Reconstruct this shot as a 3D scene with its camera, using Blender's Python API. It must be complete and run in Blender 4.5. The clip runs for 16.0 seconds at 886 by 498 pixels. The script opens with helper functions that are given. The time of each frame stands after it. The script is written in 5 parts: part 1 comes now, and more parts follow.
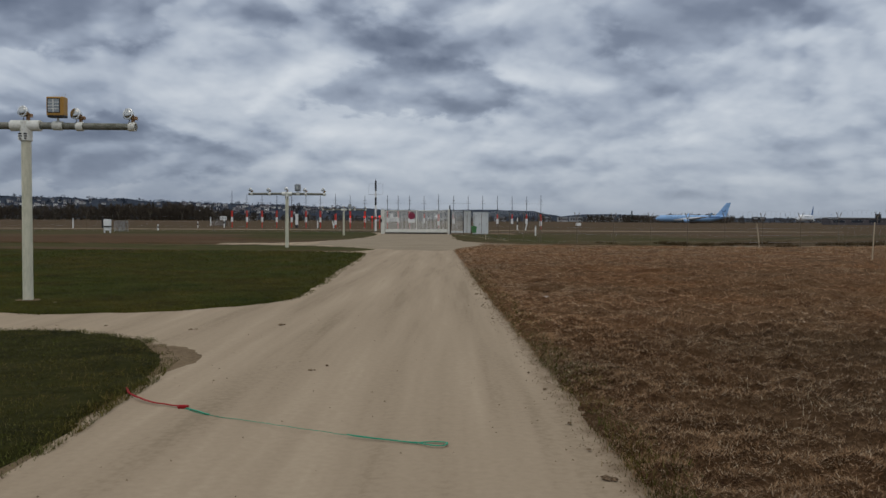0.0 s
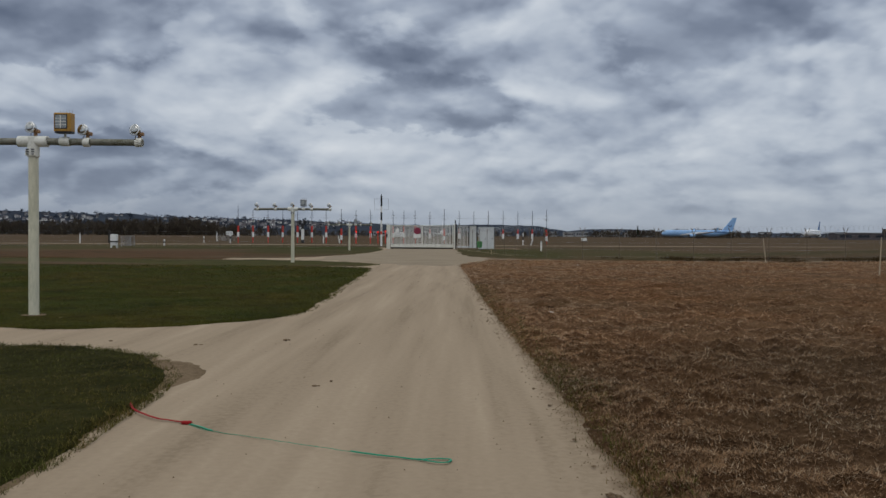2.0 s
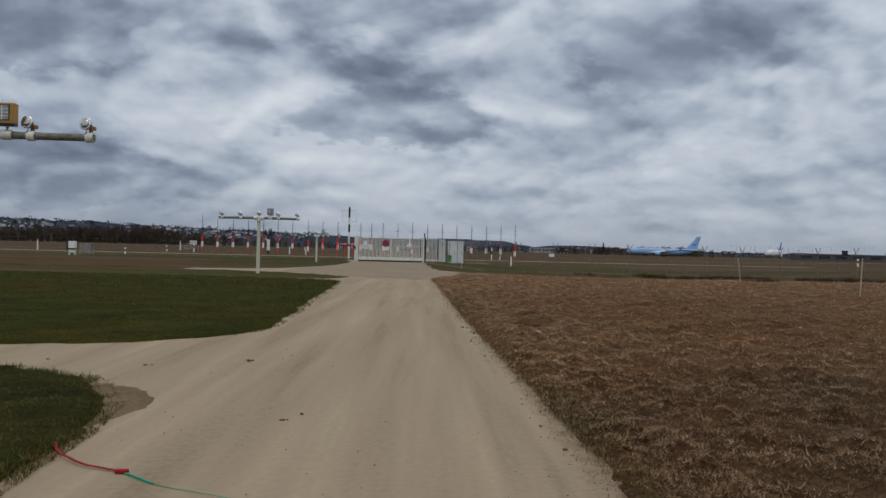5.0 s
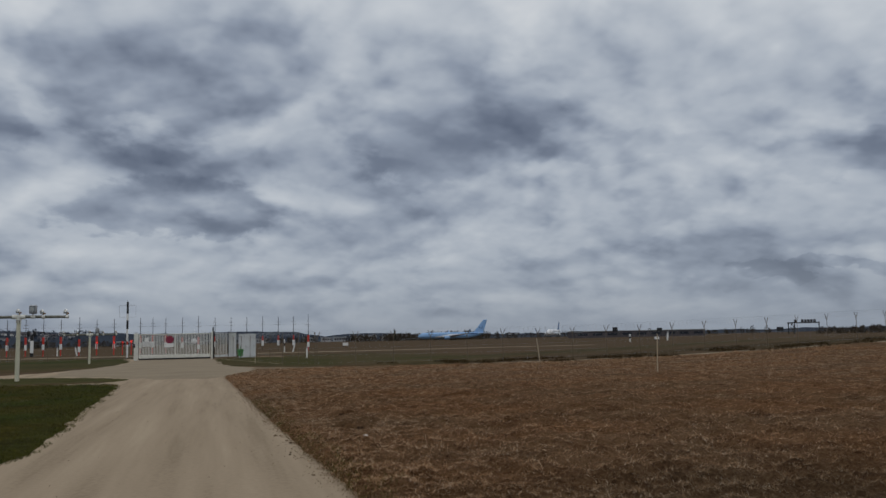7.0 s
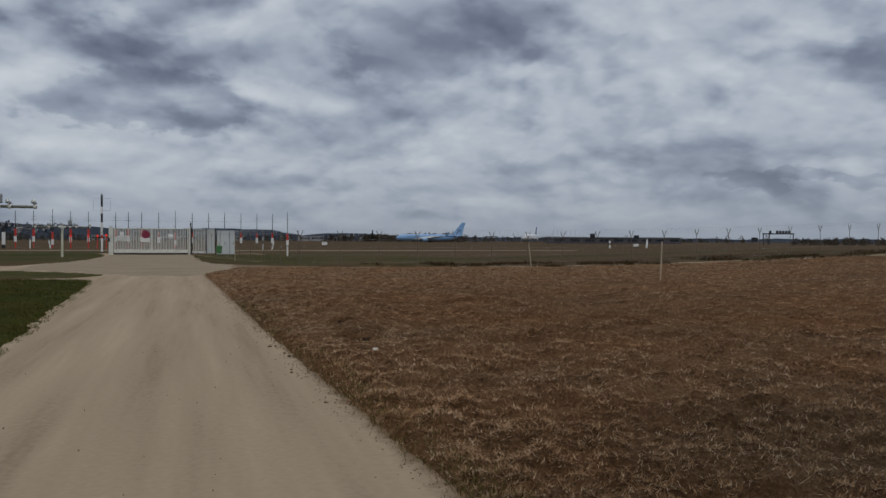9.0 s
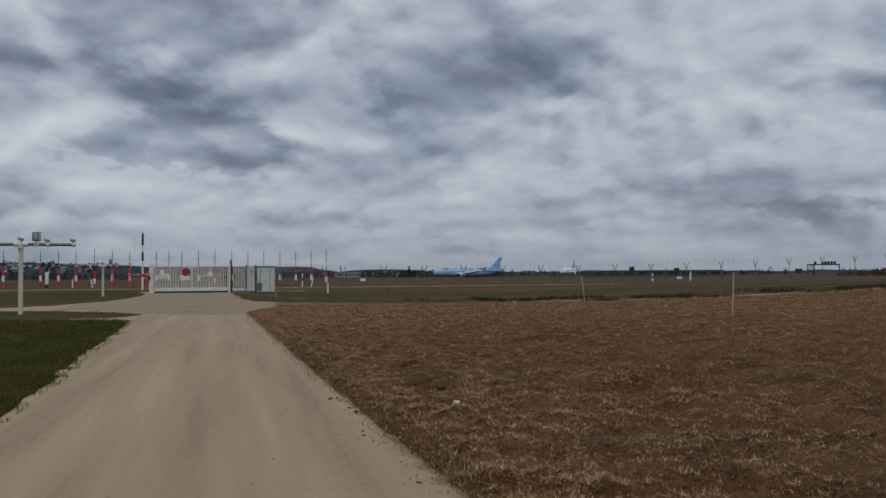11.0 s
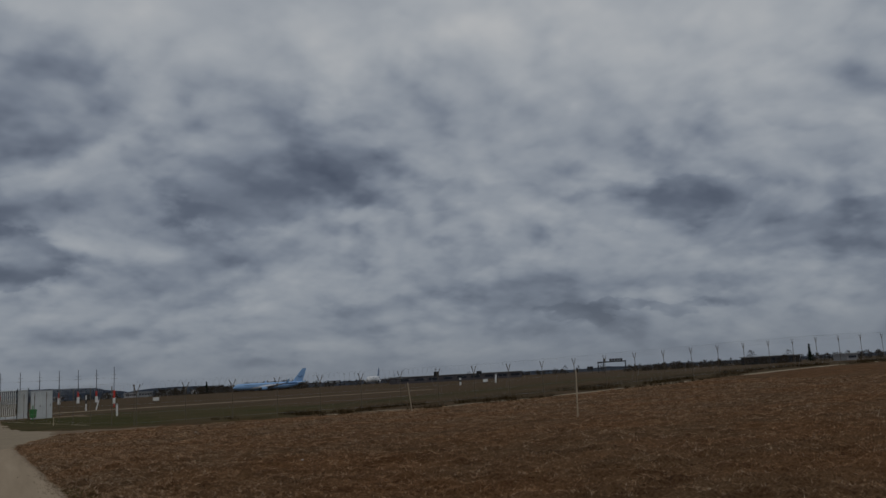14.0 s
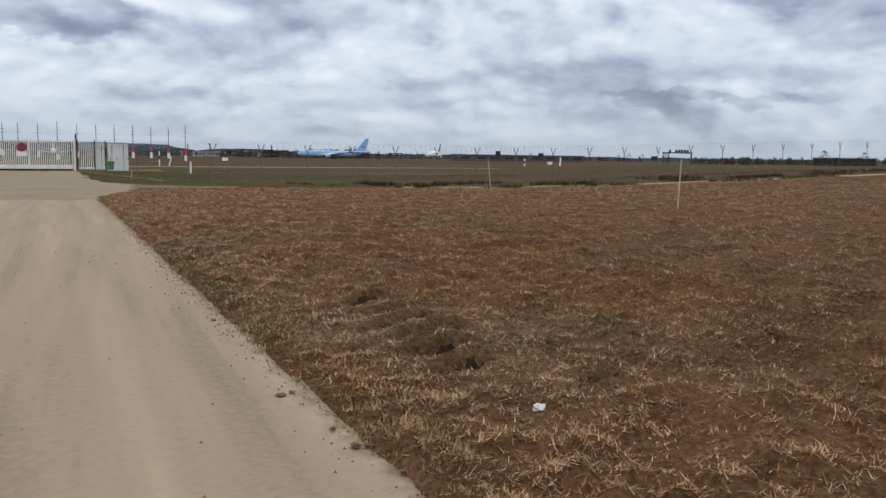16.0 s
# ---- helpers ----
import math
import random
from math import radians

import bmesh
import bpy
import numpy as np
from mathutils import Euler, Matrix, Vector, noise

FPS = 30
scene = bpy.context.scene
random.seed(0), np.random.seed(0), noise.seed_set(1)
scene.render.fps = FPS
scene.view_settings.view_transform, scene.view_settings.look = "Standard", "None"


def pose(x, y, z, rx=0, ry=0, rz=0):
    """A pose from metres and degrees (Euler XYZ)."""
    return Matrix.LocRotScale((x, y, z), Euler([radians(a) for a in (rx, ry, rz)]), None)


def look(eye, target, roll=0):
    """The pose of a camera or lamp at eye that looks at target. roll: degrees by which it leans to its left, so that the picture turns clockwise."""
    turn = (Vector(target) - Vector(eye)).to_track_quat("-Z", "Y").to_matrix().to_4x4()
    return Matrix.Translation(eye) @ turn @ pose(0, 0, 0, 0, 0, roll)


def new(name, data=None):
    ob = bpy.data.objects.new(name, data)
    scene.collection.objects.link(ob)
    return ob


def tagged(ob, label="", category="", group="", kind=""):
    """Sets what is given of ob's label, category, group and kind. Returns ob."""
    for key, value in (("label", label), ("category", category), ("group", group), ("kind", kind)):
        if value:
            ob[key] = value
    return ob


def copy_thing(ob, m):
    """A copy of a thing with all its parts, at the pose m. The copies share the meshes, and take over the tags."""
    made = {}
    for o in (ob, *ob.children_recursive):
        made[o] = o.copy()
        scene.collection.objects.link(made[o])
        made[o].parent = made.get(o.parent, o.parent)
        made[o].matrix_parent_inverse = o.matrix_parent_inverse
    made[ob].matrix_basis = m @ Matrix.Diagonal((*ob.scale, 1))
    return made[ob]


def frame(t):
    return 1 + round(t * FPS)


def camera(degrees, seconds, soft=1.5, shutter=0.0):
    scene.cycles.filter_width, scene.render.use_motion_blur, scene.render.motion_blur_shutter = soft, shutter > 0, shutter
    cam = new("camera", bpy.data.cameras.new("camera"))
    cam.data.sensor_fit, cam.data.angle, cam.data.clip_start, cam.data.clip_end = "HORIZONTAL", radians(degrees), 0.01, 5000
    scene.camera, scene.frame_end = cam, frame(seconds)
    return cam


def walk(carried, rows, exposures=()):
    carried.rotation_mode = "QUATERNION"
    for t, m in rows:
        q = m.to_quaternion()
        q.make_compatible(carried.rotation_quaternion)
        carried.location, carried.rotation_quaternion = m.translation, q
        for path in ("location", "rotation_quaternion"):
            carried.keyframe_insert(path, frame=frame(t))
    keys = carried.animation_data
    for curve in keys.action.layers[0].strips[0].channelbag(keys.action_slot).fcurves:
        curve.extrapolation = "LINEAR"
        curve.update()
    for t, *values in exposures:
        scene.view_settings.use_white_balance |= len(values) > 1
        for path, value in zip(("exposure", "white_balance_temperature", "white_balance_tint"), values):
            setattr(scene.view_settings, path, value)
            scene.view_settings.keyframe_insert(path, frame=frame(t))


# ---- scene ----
cam = camera(56.2, 16.0)
PATH = [
    (0, (0.424, 1.179, 1.477), (0.396, 3.178, 1.407), 0.3),
    (0.5, (0.427, 1.172, 1.474), (0.403, 3.171, 1.413), 0.2),
    (1, (0.429, 1.182, 1.482), (0.4, 3.181, 1.423), 0.3),
    (1.5, (0.434, 1.16, 1.482), (0.398, 3.159, 1.436), 0.4),
    (2, (0.436, 1.184, 1.482), (0.394, 3.184, 1.448), 0.3),
    (2.5, (0.447, 1.183, 1.466), (0.4, 3.182, 1.434), 0.0),
    (3, (0.46, 1.223, 1.461), (0.425, 3.223, 1.422), 0.4),
    (5.5, (0.097, 2.757, 1.424), (0.175, 4.755, 1.462), 1.4),
    (6, (0.046, 3.163, 1.411), (0.224, 5.15, 1.553), 0.8),
    (6.5, (0.005, 3.688, 1.422), (0.381, 5.643, 1.62), 0.2),
    (7, (-0.084, 4.158, 1.476), (0.448, 6.074, 1.69), -1.2),
    (7.5, (-0.08, 4.662, 1.477), (0.369, 6.598, 1.698), -1.6),
    (8, (-0.15, 5.127, 1.457), (0.394, 7.042, 1.649), 0.2),
    (8.5, (-0.175, 5.578, 1.472), (0.439, 7.481, 1.476), -0.1),
    (8.7, (-0.175, 5.809, 1.474), (0.428, 7.716, 1.452), 0.1),
    (10.8, (-0.289, 7.765, 1.431), (0.225, 9.698, 1.465), -0.2),
    (11, (-0.279, 7.957, 1.431), (0.221, 9.892, 1.495), -0.4),
    (11.5, (-0.21, 8.485, 1.411), (0.273, 10.423, 1.513), 0.7),
    (12, (-0.195, 9.014, 1.4), (0.388, 10.919, 1.571), 0.3),
    (12.5, (-0.132, 9.505, 1.447), (0.605, 11.34, 1.741), -0.8),
    (13, (-0.172, 9.87, 1.417), (0.7, 11.638, 1.748), -1.9),
    (13.5, (-0.169, 10.317, 1.418), (0.812, 12.037, 1.699), -3.6),
    (14, (-0.106, 10.894, 1.434), (0.833, 12.632, 1.743), -3.2),
    (14.5, (-0.18, 11.392, 1.446), (0.735, 13.15, 1.719), -1.4),
    (15, (-0.149, 11.958, 1.423), (0.683, 13.776, 1.419), -1.6),
    (15.5, (-0.184, 12.436, 1.397), (0.606, 14.262, 1.192), 1.1),
    (16, (-0.213, 12.872, 1.433), (0.592, 14.69, 1.215), 0.7),
]
EXPOSURES = [(0.0, -0.15), (3.0, -0.15), (5.5, -0.12), (6.0, -0.17), (7.0, -0.42), (7.5, -0.52), (8.0, -0.58), (8.5, -0.36), (11.0, -0.32), (11.5, -0.38), (12.0, -0.55), (12.5, -0.76), (13.0, -0.95),
             (14.0, -1.05), (14.5, -0.98), (15.0, -0.64), (15.5, 0.14), (16.0, 0.38)]
walk(cam, [(t, look(eye, target, roll)) for t, eye, target, roll in PATH], EXPOSURES)


# ---- sky and sun ----
world = bpy.data.worlds.new("sky")
scene.world = world
world.use_nodes = True
NT = world.node_tree
NT.nodes.clear()


def wnode(kind, **values):
    n = NT.nodes.new(kind)
    for key, value in values.items():
        n.inputs[key].default_value = value
    return n


def wmath(op, a, b=None, clamp=False):
    n = NT.nodes.new("ShaderNodeMath")
    n.operation, n.use_clamp = op, clamp
    for k, v in enumerate((a, b)):
        if v is None:
            continue
        if isinstance(v, (int, float)):
            n.inputs[k].default_value = v
        else:
            NT.links.new(v, n.inputs[k])
    return n.outputs[0]


def build_sky():
    """An overcast sky: a rolling cloud deck on a flat layer, with haze towards the horizon."""
    link = NT.links.new
    way = wnode("ShaderNodeTexCoord").outputs["Generated"]
    parts = wnode("ShaderNodeSeparateXYZ")
    link(way, parts.inputs[0])
    dx, dy, dz = parts.outputs
    up = wmath("MAXIMUM", dz, 0.0)
    lift = wmath("ADD", up, 0.42)
    u, v = wmath("DIVIDE", dx, lift), wmath("DIVIDE", dy, lift)
    flat = wnode("ShaderNodeCombineXYZ")
    link(u, flat.inputs[0])
    link(v, flat.inputs[1])

    def cloud(scale, detail, rough, bend, shift, stretch=1.0):
        at = NT.nodes.new("ShaderNodeMapping")
        at.inputs["Location"].default_value = shift
        at.inputs["Scale"].default_value = (1.0, stretch, 1.0)
        link(flat.outputs[0], at.inputs[0])
        n = wnode("ShaderNodeTexNoise", Scale=scale, Detail=detail, Roughness=rough, Distortion=bend)
        link(at.outputs[0], n.inputs["Vector"])
        return n.outputs[0]

    def billow(shift):
        """Rounded heaps of cloud; sampled twice, a little apart, they give the relief that light from above shows."""
        at = NT.nodes.new("ShaderNodeMapping")
        at.inputs["Location"].default_value = (2.0, 4.0 + shift, 0.0)
        link(flat.outputs[0], at.inputs[0])
        soft = wnode("ShaderNodeTexNoise", Scale=2.3, Detail=5.0, Roughness=0.5)
        link(at.outputs[0], soft.inputs["Vector"])
        bent = NT.nodes.new("ShaderNodeVectorMath")
        bent.operation = "MULTIPLY_ADD"
        bent.inputs[1].default_value = (0.34, 0.34, 0.0)
        link(soft.outputs["Color"], bent.inputs[0])
        link(at.outputs[0], bent.inputs[2])
        puff = wnode("ShaderNodeTexVoronoi", Scale=2.8, Detail=2.6, Roughness=0.46, Lacunarity=2.3)
        puff.feature = "SMOOTH_F1"
        puff.inputs["Smoothness"].default_value = 0.3
        puff.normalize = True
        link(bent.outputs[0], puff.inputs["Vector"])
        return wmath("ADD", wmath("MULTIPLY", soft.outputs[0], 0.45), wmath("MULTIPLY", wmath("SUBTRACT", 1.0, puff.outputs["Distance"]), 0.55))

    def step(value, low, high):
        n = NT.nodes.new("ShaderNodeMapRange")
        n.interpolation_type = "SMOOTHSTEP"
        n.inputs["From Min"].default_value, n.inputs["From Max"].default_value = low, high
        link(value, n.inputs["Value"])
        return n.outputs[0]

    big = cloud(1.3, 3.0, 0.5, 0.0, (3.1, 7.7, 0.0))
    mid = cloud(3.4, 6.0, 0.55, 0.0, (1.3, 2.2, 4.0))
    fine = cloud(8.0, 5.0, 0.55, 0.4, (8.0, 5.0, 1.0))
    heap, above = billow(0.0), billow(-0.05)
    relief = wmath("SUBTRACT", heap, above)
    deck = wmath("ADD", wmath("MULTIPLY", wmath("SUBTRACT", big, 0.5), 0.22), wmath("MULTIPLY", wmath("SUBTRACT", heap, 0.62), 0.40))
    deck = wmath("ADD", deck, wmath("MULTIPLY", wmath("SUBTRACT", fine, 0.5), 0.055))
    deck = wmath("ADD", wmath("ADD", deck, 0.575), wmath("MULTIPLY", relief, 1.7))
    deck = wmath("ADD", deck, wmath("MULTIPLY", step(dz, 0.22, 0.40), 0.15))

    # the heavy masses of cloud: azimuth from +y to the right, elevation, half sizes in degrees, weight.
    # A grey mass ends in a ragged, scalloped edge; a bright one fades.
    az = wmath("MULTIPLY", wmath("ARCTAN2", dx, dy), 57.2958)
    el = wmath("MULTIPLY", wmath("ARCSINE", dz), 57.2958)
    azw = wmath("ADD", az, wmath("MULTIPLY", wmath("SUBTRACT", mid, 0.5), 14.0))
    elw = wmath("ADD", el, wmath("MULTIPLY", wmath("SUBTRACT", fine, 0.5), 4.0))
    ragged = wmath("ADD", wmath("MULTIPLY", wmath("SUBTRACT", 0.62, heap), 1.5), wmath("MULTIPLY", wmath("SUBTRACT", fine, 0.5), 0.3))
    for a, e, wa, we, amount in MASSES:
        p = wmath("DIVIDE", wmath("SUBTRACT", azw, a), wa)
        q = wmath("DIVIDE", wmath("SUBTRACT", elw, e), we)
        r = wmath("ADD", wmath("MULTIPLY", p, p), wmath("MULTIPLY", q, q))
        bell = wmath("POWER", 2.718, wmath("MULTIPLY", r, -1.0))
        if amount > 0:
            torn = step(wmath("ADD", bell, ragged), 0.36, 0.54)
            bell = wmath("MULTIPLY", wmath("ADD", wmath("MULTIPLY", torn, 0.8), 0.2), wmath("POWER", bell, 0.6))
        deck = wmath("SUBTRACT", deck, wmath("MULTIPLY", bell, amount))
    ramp = NT.nodes.new("ShaderNodeValToRGB")
    tones = ((0.30, (0.125, 0.156, 0.226)), (0.41, (0.220, 0.262, 0.350)), (0.50, (0.372, 0.431, 0.535)),
             (0.59, (0.548, 0.610, 0.700)), (0.72, (0.745, 0.797, 0.860)), (0.90, (0.98, 1.0, 1.02)))
    for k, (place, tone) in enumerate(tones):
        stop = ramp.color_ramp.elements[k] if k < 2 else ramp.color_ramp.elements.new(place)
        stop.position, stop.color = place, (*tone, 1)
    link(deck, ramp.inputs[0])
    haze = NT.nodes.new("ShaderNodeMix")
    haze.data_type = "RGBA"
    # the haze is heavier and bluer to the west
    veil = NT.nodes.new("ShaderNodeMix")
    veil.data_type = "RGBA"
    veil.inputs["A"].default_value, veil.inputs["B"].default_value = (0.225, 0.272, 0.360, 1), (0.365, 0.418, 0.500, 1)
    link(step(az, -22.0, -4.0), veil.inputs["Factor"])
    link(veil.outputs["Result"], haze.inputs["B"])
    link(wmath("POWER", 2.718, wmath("MULTIPLY", up, -16.0)), haze.inputs["Factor"])
    link(ramp.outputs[0], haze.inputs["A"])
    blue = NT.nodes.new("ShaderNodeTexSky")
    blue.sky_type, blue.sun_disc = "NISHITA", False
    blue.sun_elevation, blue.sun_rotation = radians(SUN_UP), radians(SUN_ROUND)
    shade = wnode("ShaderNodeBackground", Strength=1.0)
    link(haze.outputs["Result"], shade.inputs["Color"])
    clear = wnode("ShaderNodeBackground", Strength=0.05)
    link(blue.outputs[0], clear.inputs["Color"])
    both = NT.nodes.new("ShaderNodeMixShader")
    both.inputs[0].default_value = 0.08
    link(shade.outputs[0], both.inputs[1])
    link(clear.outputs[0], both.inputs[2])
    link(both.outputs[0], NT.nodes.new("ShaderNodeOutputWorld").inputs[0])


SUN_UP, SUN_ROUND = 62, 200
MASSES = [
    (-2.5, 18.5, 10, 5.8, 0.14), (-1.5, 8.8, 9.0, 2.0, 0.16), (15, 15.3, 9, 5.2, 0.10), (27, 19, 8, 3.5, 0.03), (-26, 13.0, 7, 3.6, 0.16), (-25, 4.2, 12, 2.6, 0.17), (7, 12.5, 6, 2.0, 0.05), (9, 5.5, 7, 3.5, 0.04),
    (54, 17, 8, 3, 0.06), (45, 11, 9, 1.6, 0.07), (40, 4.1, 6, 0.7, 0.10), (30, 12.5, 7, 1.3, 0.05), (60, 8, 8, 2, 0.07), (-14, 14.5, 4, 2.4, 0.08), (25, 3.5, 16, 2.5, 0.05), (38, 7, 18, 4, 0.05),
    (6.8, 21, 2.4, 4.5, -0.10), (19.5, 21.5, 2.2, 3.0, -0.10), (-9.5, 12.5, 3.0, 3.0, -0.09), (24, 9.0, 12, 2.2, -0.06), (-3, 5.4, 7, 2.0, -0.09), (-16, 8.5, 4, 2.5, -0.08), (48, 20, 6, 4, -0.08), (7.0, 10.0, 3.5, 2.0, -0.08), (38, 27, 16, 6, -0.05),
]
build_sky()
sun = new("sun", bpy.data.lights.new("sun", "SUN"))
sun.data.energy, sun.data.angle, sun.data.color = 0.7, radians(40), (1.0, 0.92, 0.82)
a, b = radians(SUN_ROUND), radians(SUN_UP)
sun.matrix_world = look((math.sin(a) * math.cos(b) * 50, math.cos(a) * math.cos(b) * 50, math.sin(b) * 50), (0, 0, 0))


# ---- materials ----
def mat(name, colours, scale=4.0, rough=0.8, metal=0.0, bump=0.0, where="Object", stretch=(1, 1, 1), fine=9.0, island=False, glow=0.0, detail=6.0, contrast=0.5, spec=0.35, dist=0.02, even=False):
    """A surface whose colour wanders through the given tones, at two scales, with fine relief."""
    m = bpy.data.materials.new(name)
    m.use_nodes = True
    t = m.node_tree
    p = t.nodes["Principled BSDF"]
    p.inputs["Roughness"].default_value, p.inputs["Metallic"].default_value = rough, metal
    p.inputs["Specular IOR Level"].default_value = spec
    if where == "World":
        place = t.nodes.new("ShaderNodeNewGeometry").outputs["Position"]
    else:
        place = t.nodes.new("ShaderNodeTexCoord").outputs["Object"]
    at = t.nodes.new("ShaderNodeMapping")
    at.inputs["Scale"].default_value = stretch
    t.links.new(place, at.inputs[0])
    outs = []
    for k in (scale, scale * fine):
        n = t.nodes.new("ShaderNodeTexNoise")
        n.inputs["Scale"].default_value, n.inputs["Detail"].default_value, n.inputs["Roughness"].default_value = k, detail, 0.6
        t.links.new(place if even and k != scale else at.outputs[0], n.inputs["Vector"])
        outs.append(n.outputs[0])
    mix = t.nodes.new("ShaderNodeMix")
    mix.inputs["Factor"].default_value = contrast
    t.links.new(outs[0], mix.inputs["A"])
    t.links.new(outs[1], mix.inputs["B"])
    drive = mix.outputs["Result"]
    if island:
        g = t.nodes.new("ShaderNodeNewGeometry")
        drive = g.outputs["Random Per Island"]
    ramp = t.nodes.new("ShaderNodeValToRGB")
    lo, hi = (0.0, 1.0) if island else (0.34, 0.66)
    for k, c in enumerate(colours):
        place = lo + (hi - lo) * k / max(1, len(colours) - 1)
        stop = ramp.color_ramp.elements[k] if k < 2 else ramp.color_ramp.elements.new(place)
        stop.position, stop.color = place, (*c, 1)
    if len(colours) == 1:
        ramp.color_ramp.elements[1].color = (*colours[0], 1)
    t.links.new(drive, ramp.inputs[0])
    t.links.new(ramp.outputs[0], p.inputs["Base Color"])
    if bump:
        b = t.nodes.new("ShaderNodeBump")
        b.inputs["Strength"].default_value, b.inputs["Distance"].default_value = bump, dist
        t.links.new(outs[1], b.inputs["Height"])
        t.links.new(b.outputs[0], p.inputs["Normal"])
    if glow:
        p.inputs["Emission Color"].default_value, p.inputs["Emission Strength"].default_value = (*colours[0], 1), glow
    return m


def tint_zones(m, zones, scale, fray):
    """Tints a surface in soft, frayed patches of the plan. zones: x, y, half sizes, tint."""
    t = m.node_tree
    p = t.nodes["Principled BSDF"]
    place = t.nodes.new("ShaderNodeNewGeometry").outputs["Position"]
    split = t.nodes.new("ShaderNodeSeparateXYZ")
    t.links.new(place, split.inputs[0])
    n = t.nodes.new("ShaderNodeTexNoise")
    n.inputs["Scale"].default_value, n.inputs["Detail"].default_value, n.inputs["Roughness"].default_value = scale, 6.0, 0.6
    t.links.new(place, n.inputs["Vector"])

    def op(kind, a, b):
        q = t.nodes.new("ShaderNodeMath")
        q.operation = kind
        for k, v in enumerate((a, b)):
            if isinstance(v, (int, float)):
                q.inputs[k].default_value = v
            else:
                t.links.new(v, q.inputs[k])
        return q.outputs[0]

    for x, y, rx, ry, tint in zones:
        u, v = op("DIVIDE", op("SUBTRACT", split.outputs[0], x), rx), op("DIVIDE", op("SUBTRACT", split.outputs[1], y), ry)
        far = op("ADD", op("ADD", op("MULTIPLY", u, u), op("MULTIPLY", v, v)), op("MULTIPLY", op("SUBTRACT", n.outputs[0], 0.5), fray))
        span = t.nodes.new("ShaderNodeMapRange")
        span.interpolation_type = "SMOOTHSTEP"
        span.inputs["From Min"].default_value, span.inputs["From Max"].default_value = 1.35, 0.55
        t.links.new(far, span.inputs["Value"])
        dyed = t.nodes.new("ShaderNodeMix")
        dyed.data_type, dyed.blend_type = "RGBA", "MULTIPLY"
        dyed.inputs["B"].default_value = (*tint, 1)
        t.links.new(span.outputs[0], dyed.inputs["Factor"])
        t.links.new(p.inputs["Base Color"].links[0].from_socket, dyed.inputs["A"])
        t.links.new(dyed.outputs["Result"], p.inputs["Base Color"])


def drift(m, warm, cool, scale):
    """The hue of the dead grass wanders from russet to a greyer straw over a few metres."""
    t = m.node_tree
    p = t.nodes["Principled BSDF"]
    n = t.nodes.new("ShaderNodeTexNoise")
    n.inputs["Scale"].default_value, n.inputs["Detail"].default_value = scale, 5.0
    t.links.new(t.nodes.new("ShaderNodeNewGeometry").outputs["Position"], n.inputs["Vector"])
    ramp = t.nodes.new("ShaderNodeValToRGB")
    for stop, place, tint in zip(ramp.color_ramp.elements, (0.38, 0.62), (warm, cool)):
        stop.position, stop.color = place, (*tint, 1)
    t.links.new(n.outputs[0], ramp.inputs[0])
    dyed = t.nodes.new("ShaderNodeMix")
    dyed.data_type, dyed.blend_type = "RGBA", "MULTIPLY"
    dyed.inputs["Factor"].default_value = 1.0
    t.links.new(p.inputs["Base Color"].links[0].from_socket, dyed.inputs["A"])
    t.links.new(ramp.outputs[0], dyed.inputs["B"])
    t.links.new(dyed.outputs["Result"], p.inputs["Base Color"])


def tones(c, spread=0.25):
    return [tuple(v * (1 - spread) for v in c), c, tuple(min(1.0, v * (1 + spread)) for v in c)]


SOIL = mat("dead_grass_soil", [(0.055, 0.030, 0.017), (0.119, 0.065, 0.032), (0.180, 0.104, 0.054), (0.252, 0.158, 0.090)], 1.4, 0.95, bump=1.0, where="World", fine=16.0, contrast=0.55, dist=0.07, spec=0.03)


def edge_dirt(m, earth):
    """Brown earth trodden and washed from the field over the rim of the road, which runs nearly straight."""
    t = m.node_tree
    p = t.nodes["Principled BSDF"]
    place = t.nodes.new("ShaderNodeNewGeometry").outputs["Position"]
    across = t.nodes.new("ShaderNodeVectorMath")
    across.operation = "DOT_PRODUCT"
    across.inputs[1].default_value = (1.0, 0.030, 0.0)
    t.links.new(place, across.inputs[0])
    n = t.nodes.new("ShaderNodeTexNoise")
    n.inputs["Scale"].default_value, n.inputs["Detail"].default_value, n.inputs["Roughness"].default_value = 4.5, 6.0, 0.68
    t.links.new(place, n.inputs["Vector"])
    sway = t.nodes.new("ShaderNodeMath")
    sway.operation = "MULTIPLY_ADD"
    sway.inputs[1].default_value = 0.55
    t.links.new(n.outputs[0], sway.inputs[0])
    t.links.new(across.outputs["Value"], sway.inputs[2])
    span = t.nodes.new("ShaderNodeMapRange")
    span.interpolation_type = "SMOOTHSTEP"
    span.inputs["From Min"].default_value, span.inputs["From Max"].default_value = 1.72, 2.0
    t.links.new(sway.outputs[0], span.inputs["Value"])
    mix = t.nodes.new("ShaderNodeMix")
    mix.data_type = "RGBA"
    mix.inputs["B"].default_value = (*earth, 1)
    t.links.new(span.outputs[0], mix.inputs["Factor"])
    t.links.new(p.inputs["Base Color"].links[0].from_socket, mix.inputs["A"])
    t.links.new(mix.outputs["Result"], p.inputs["Base Color"])


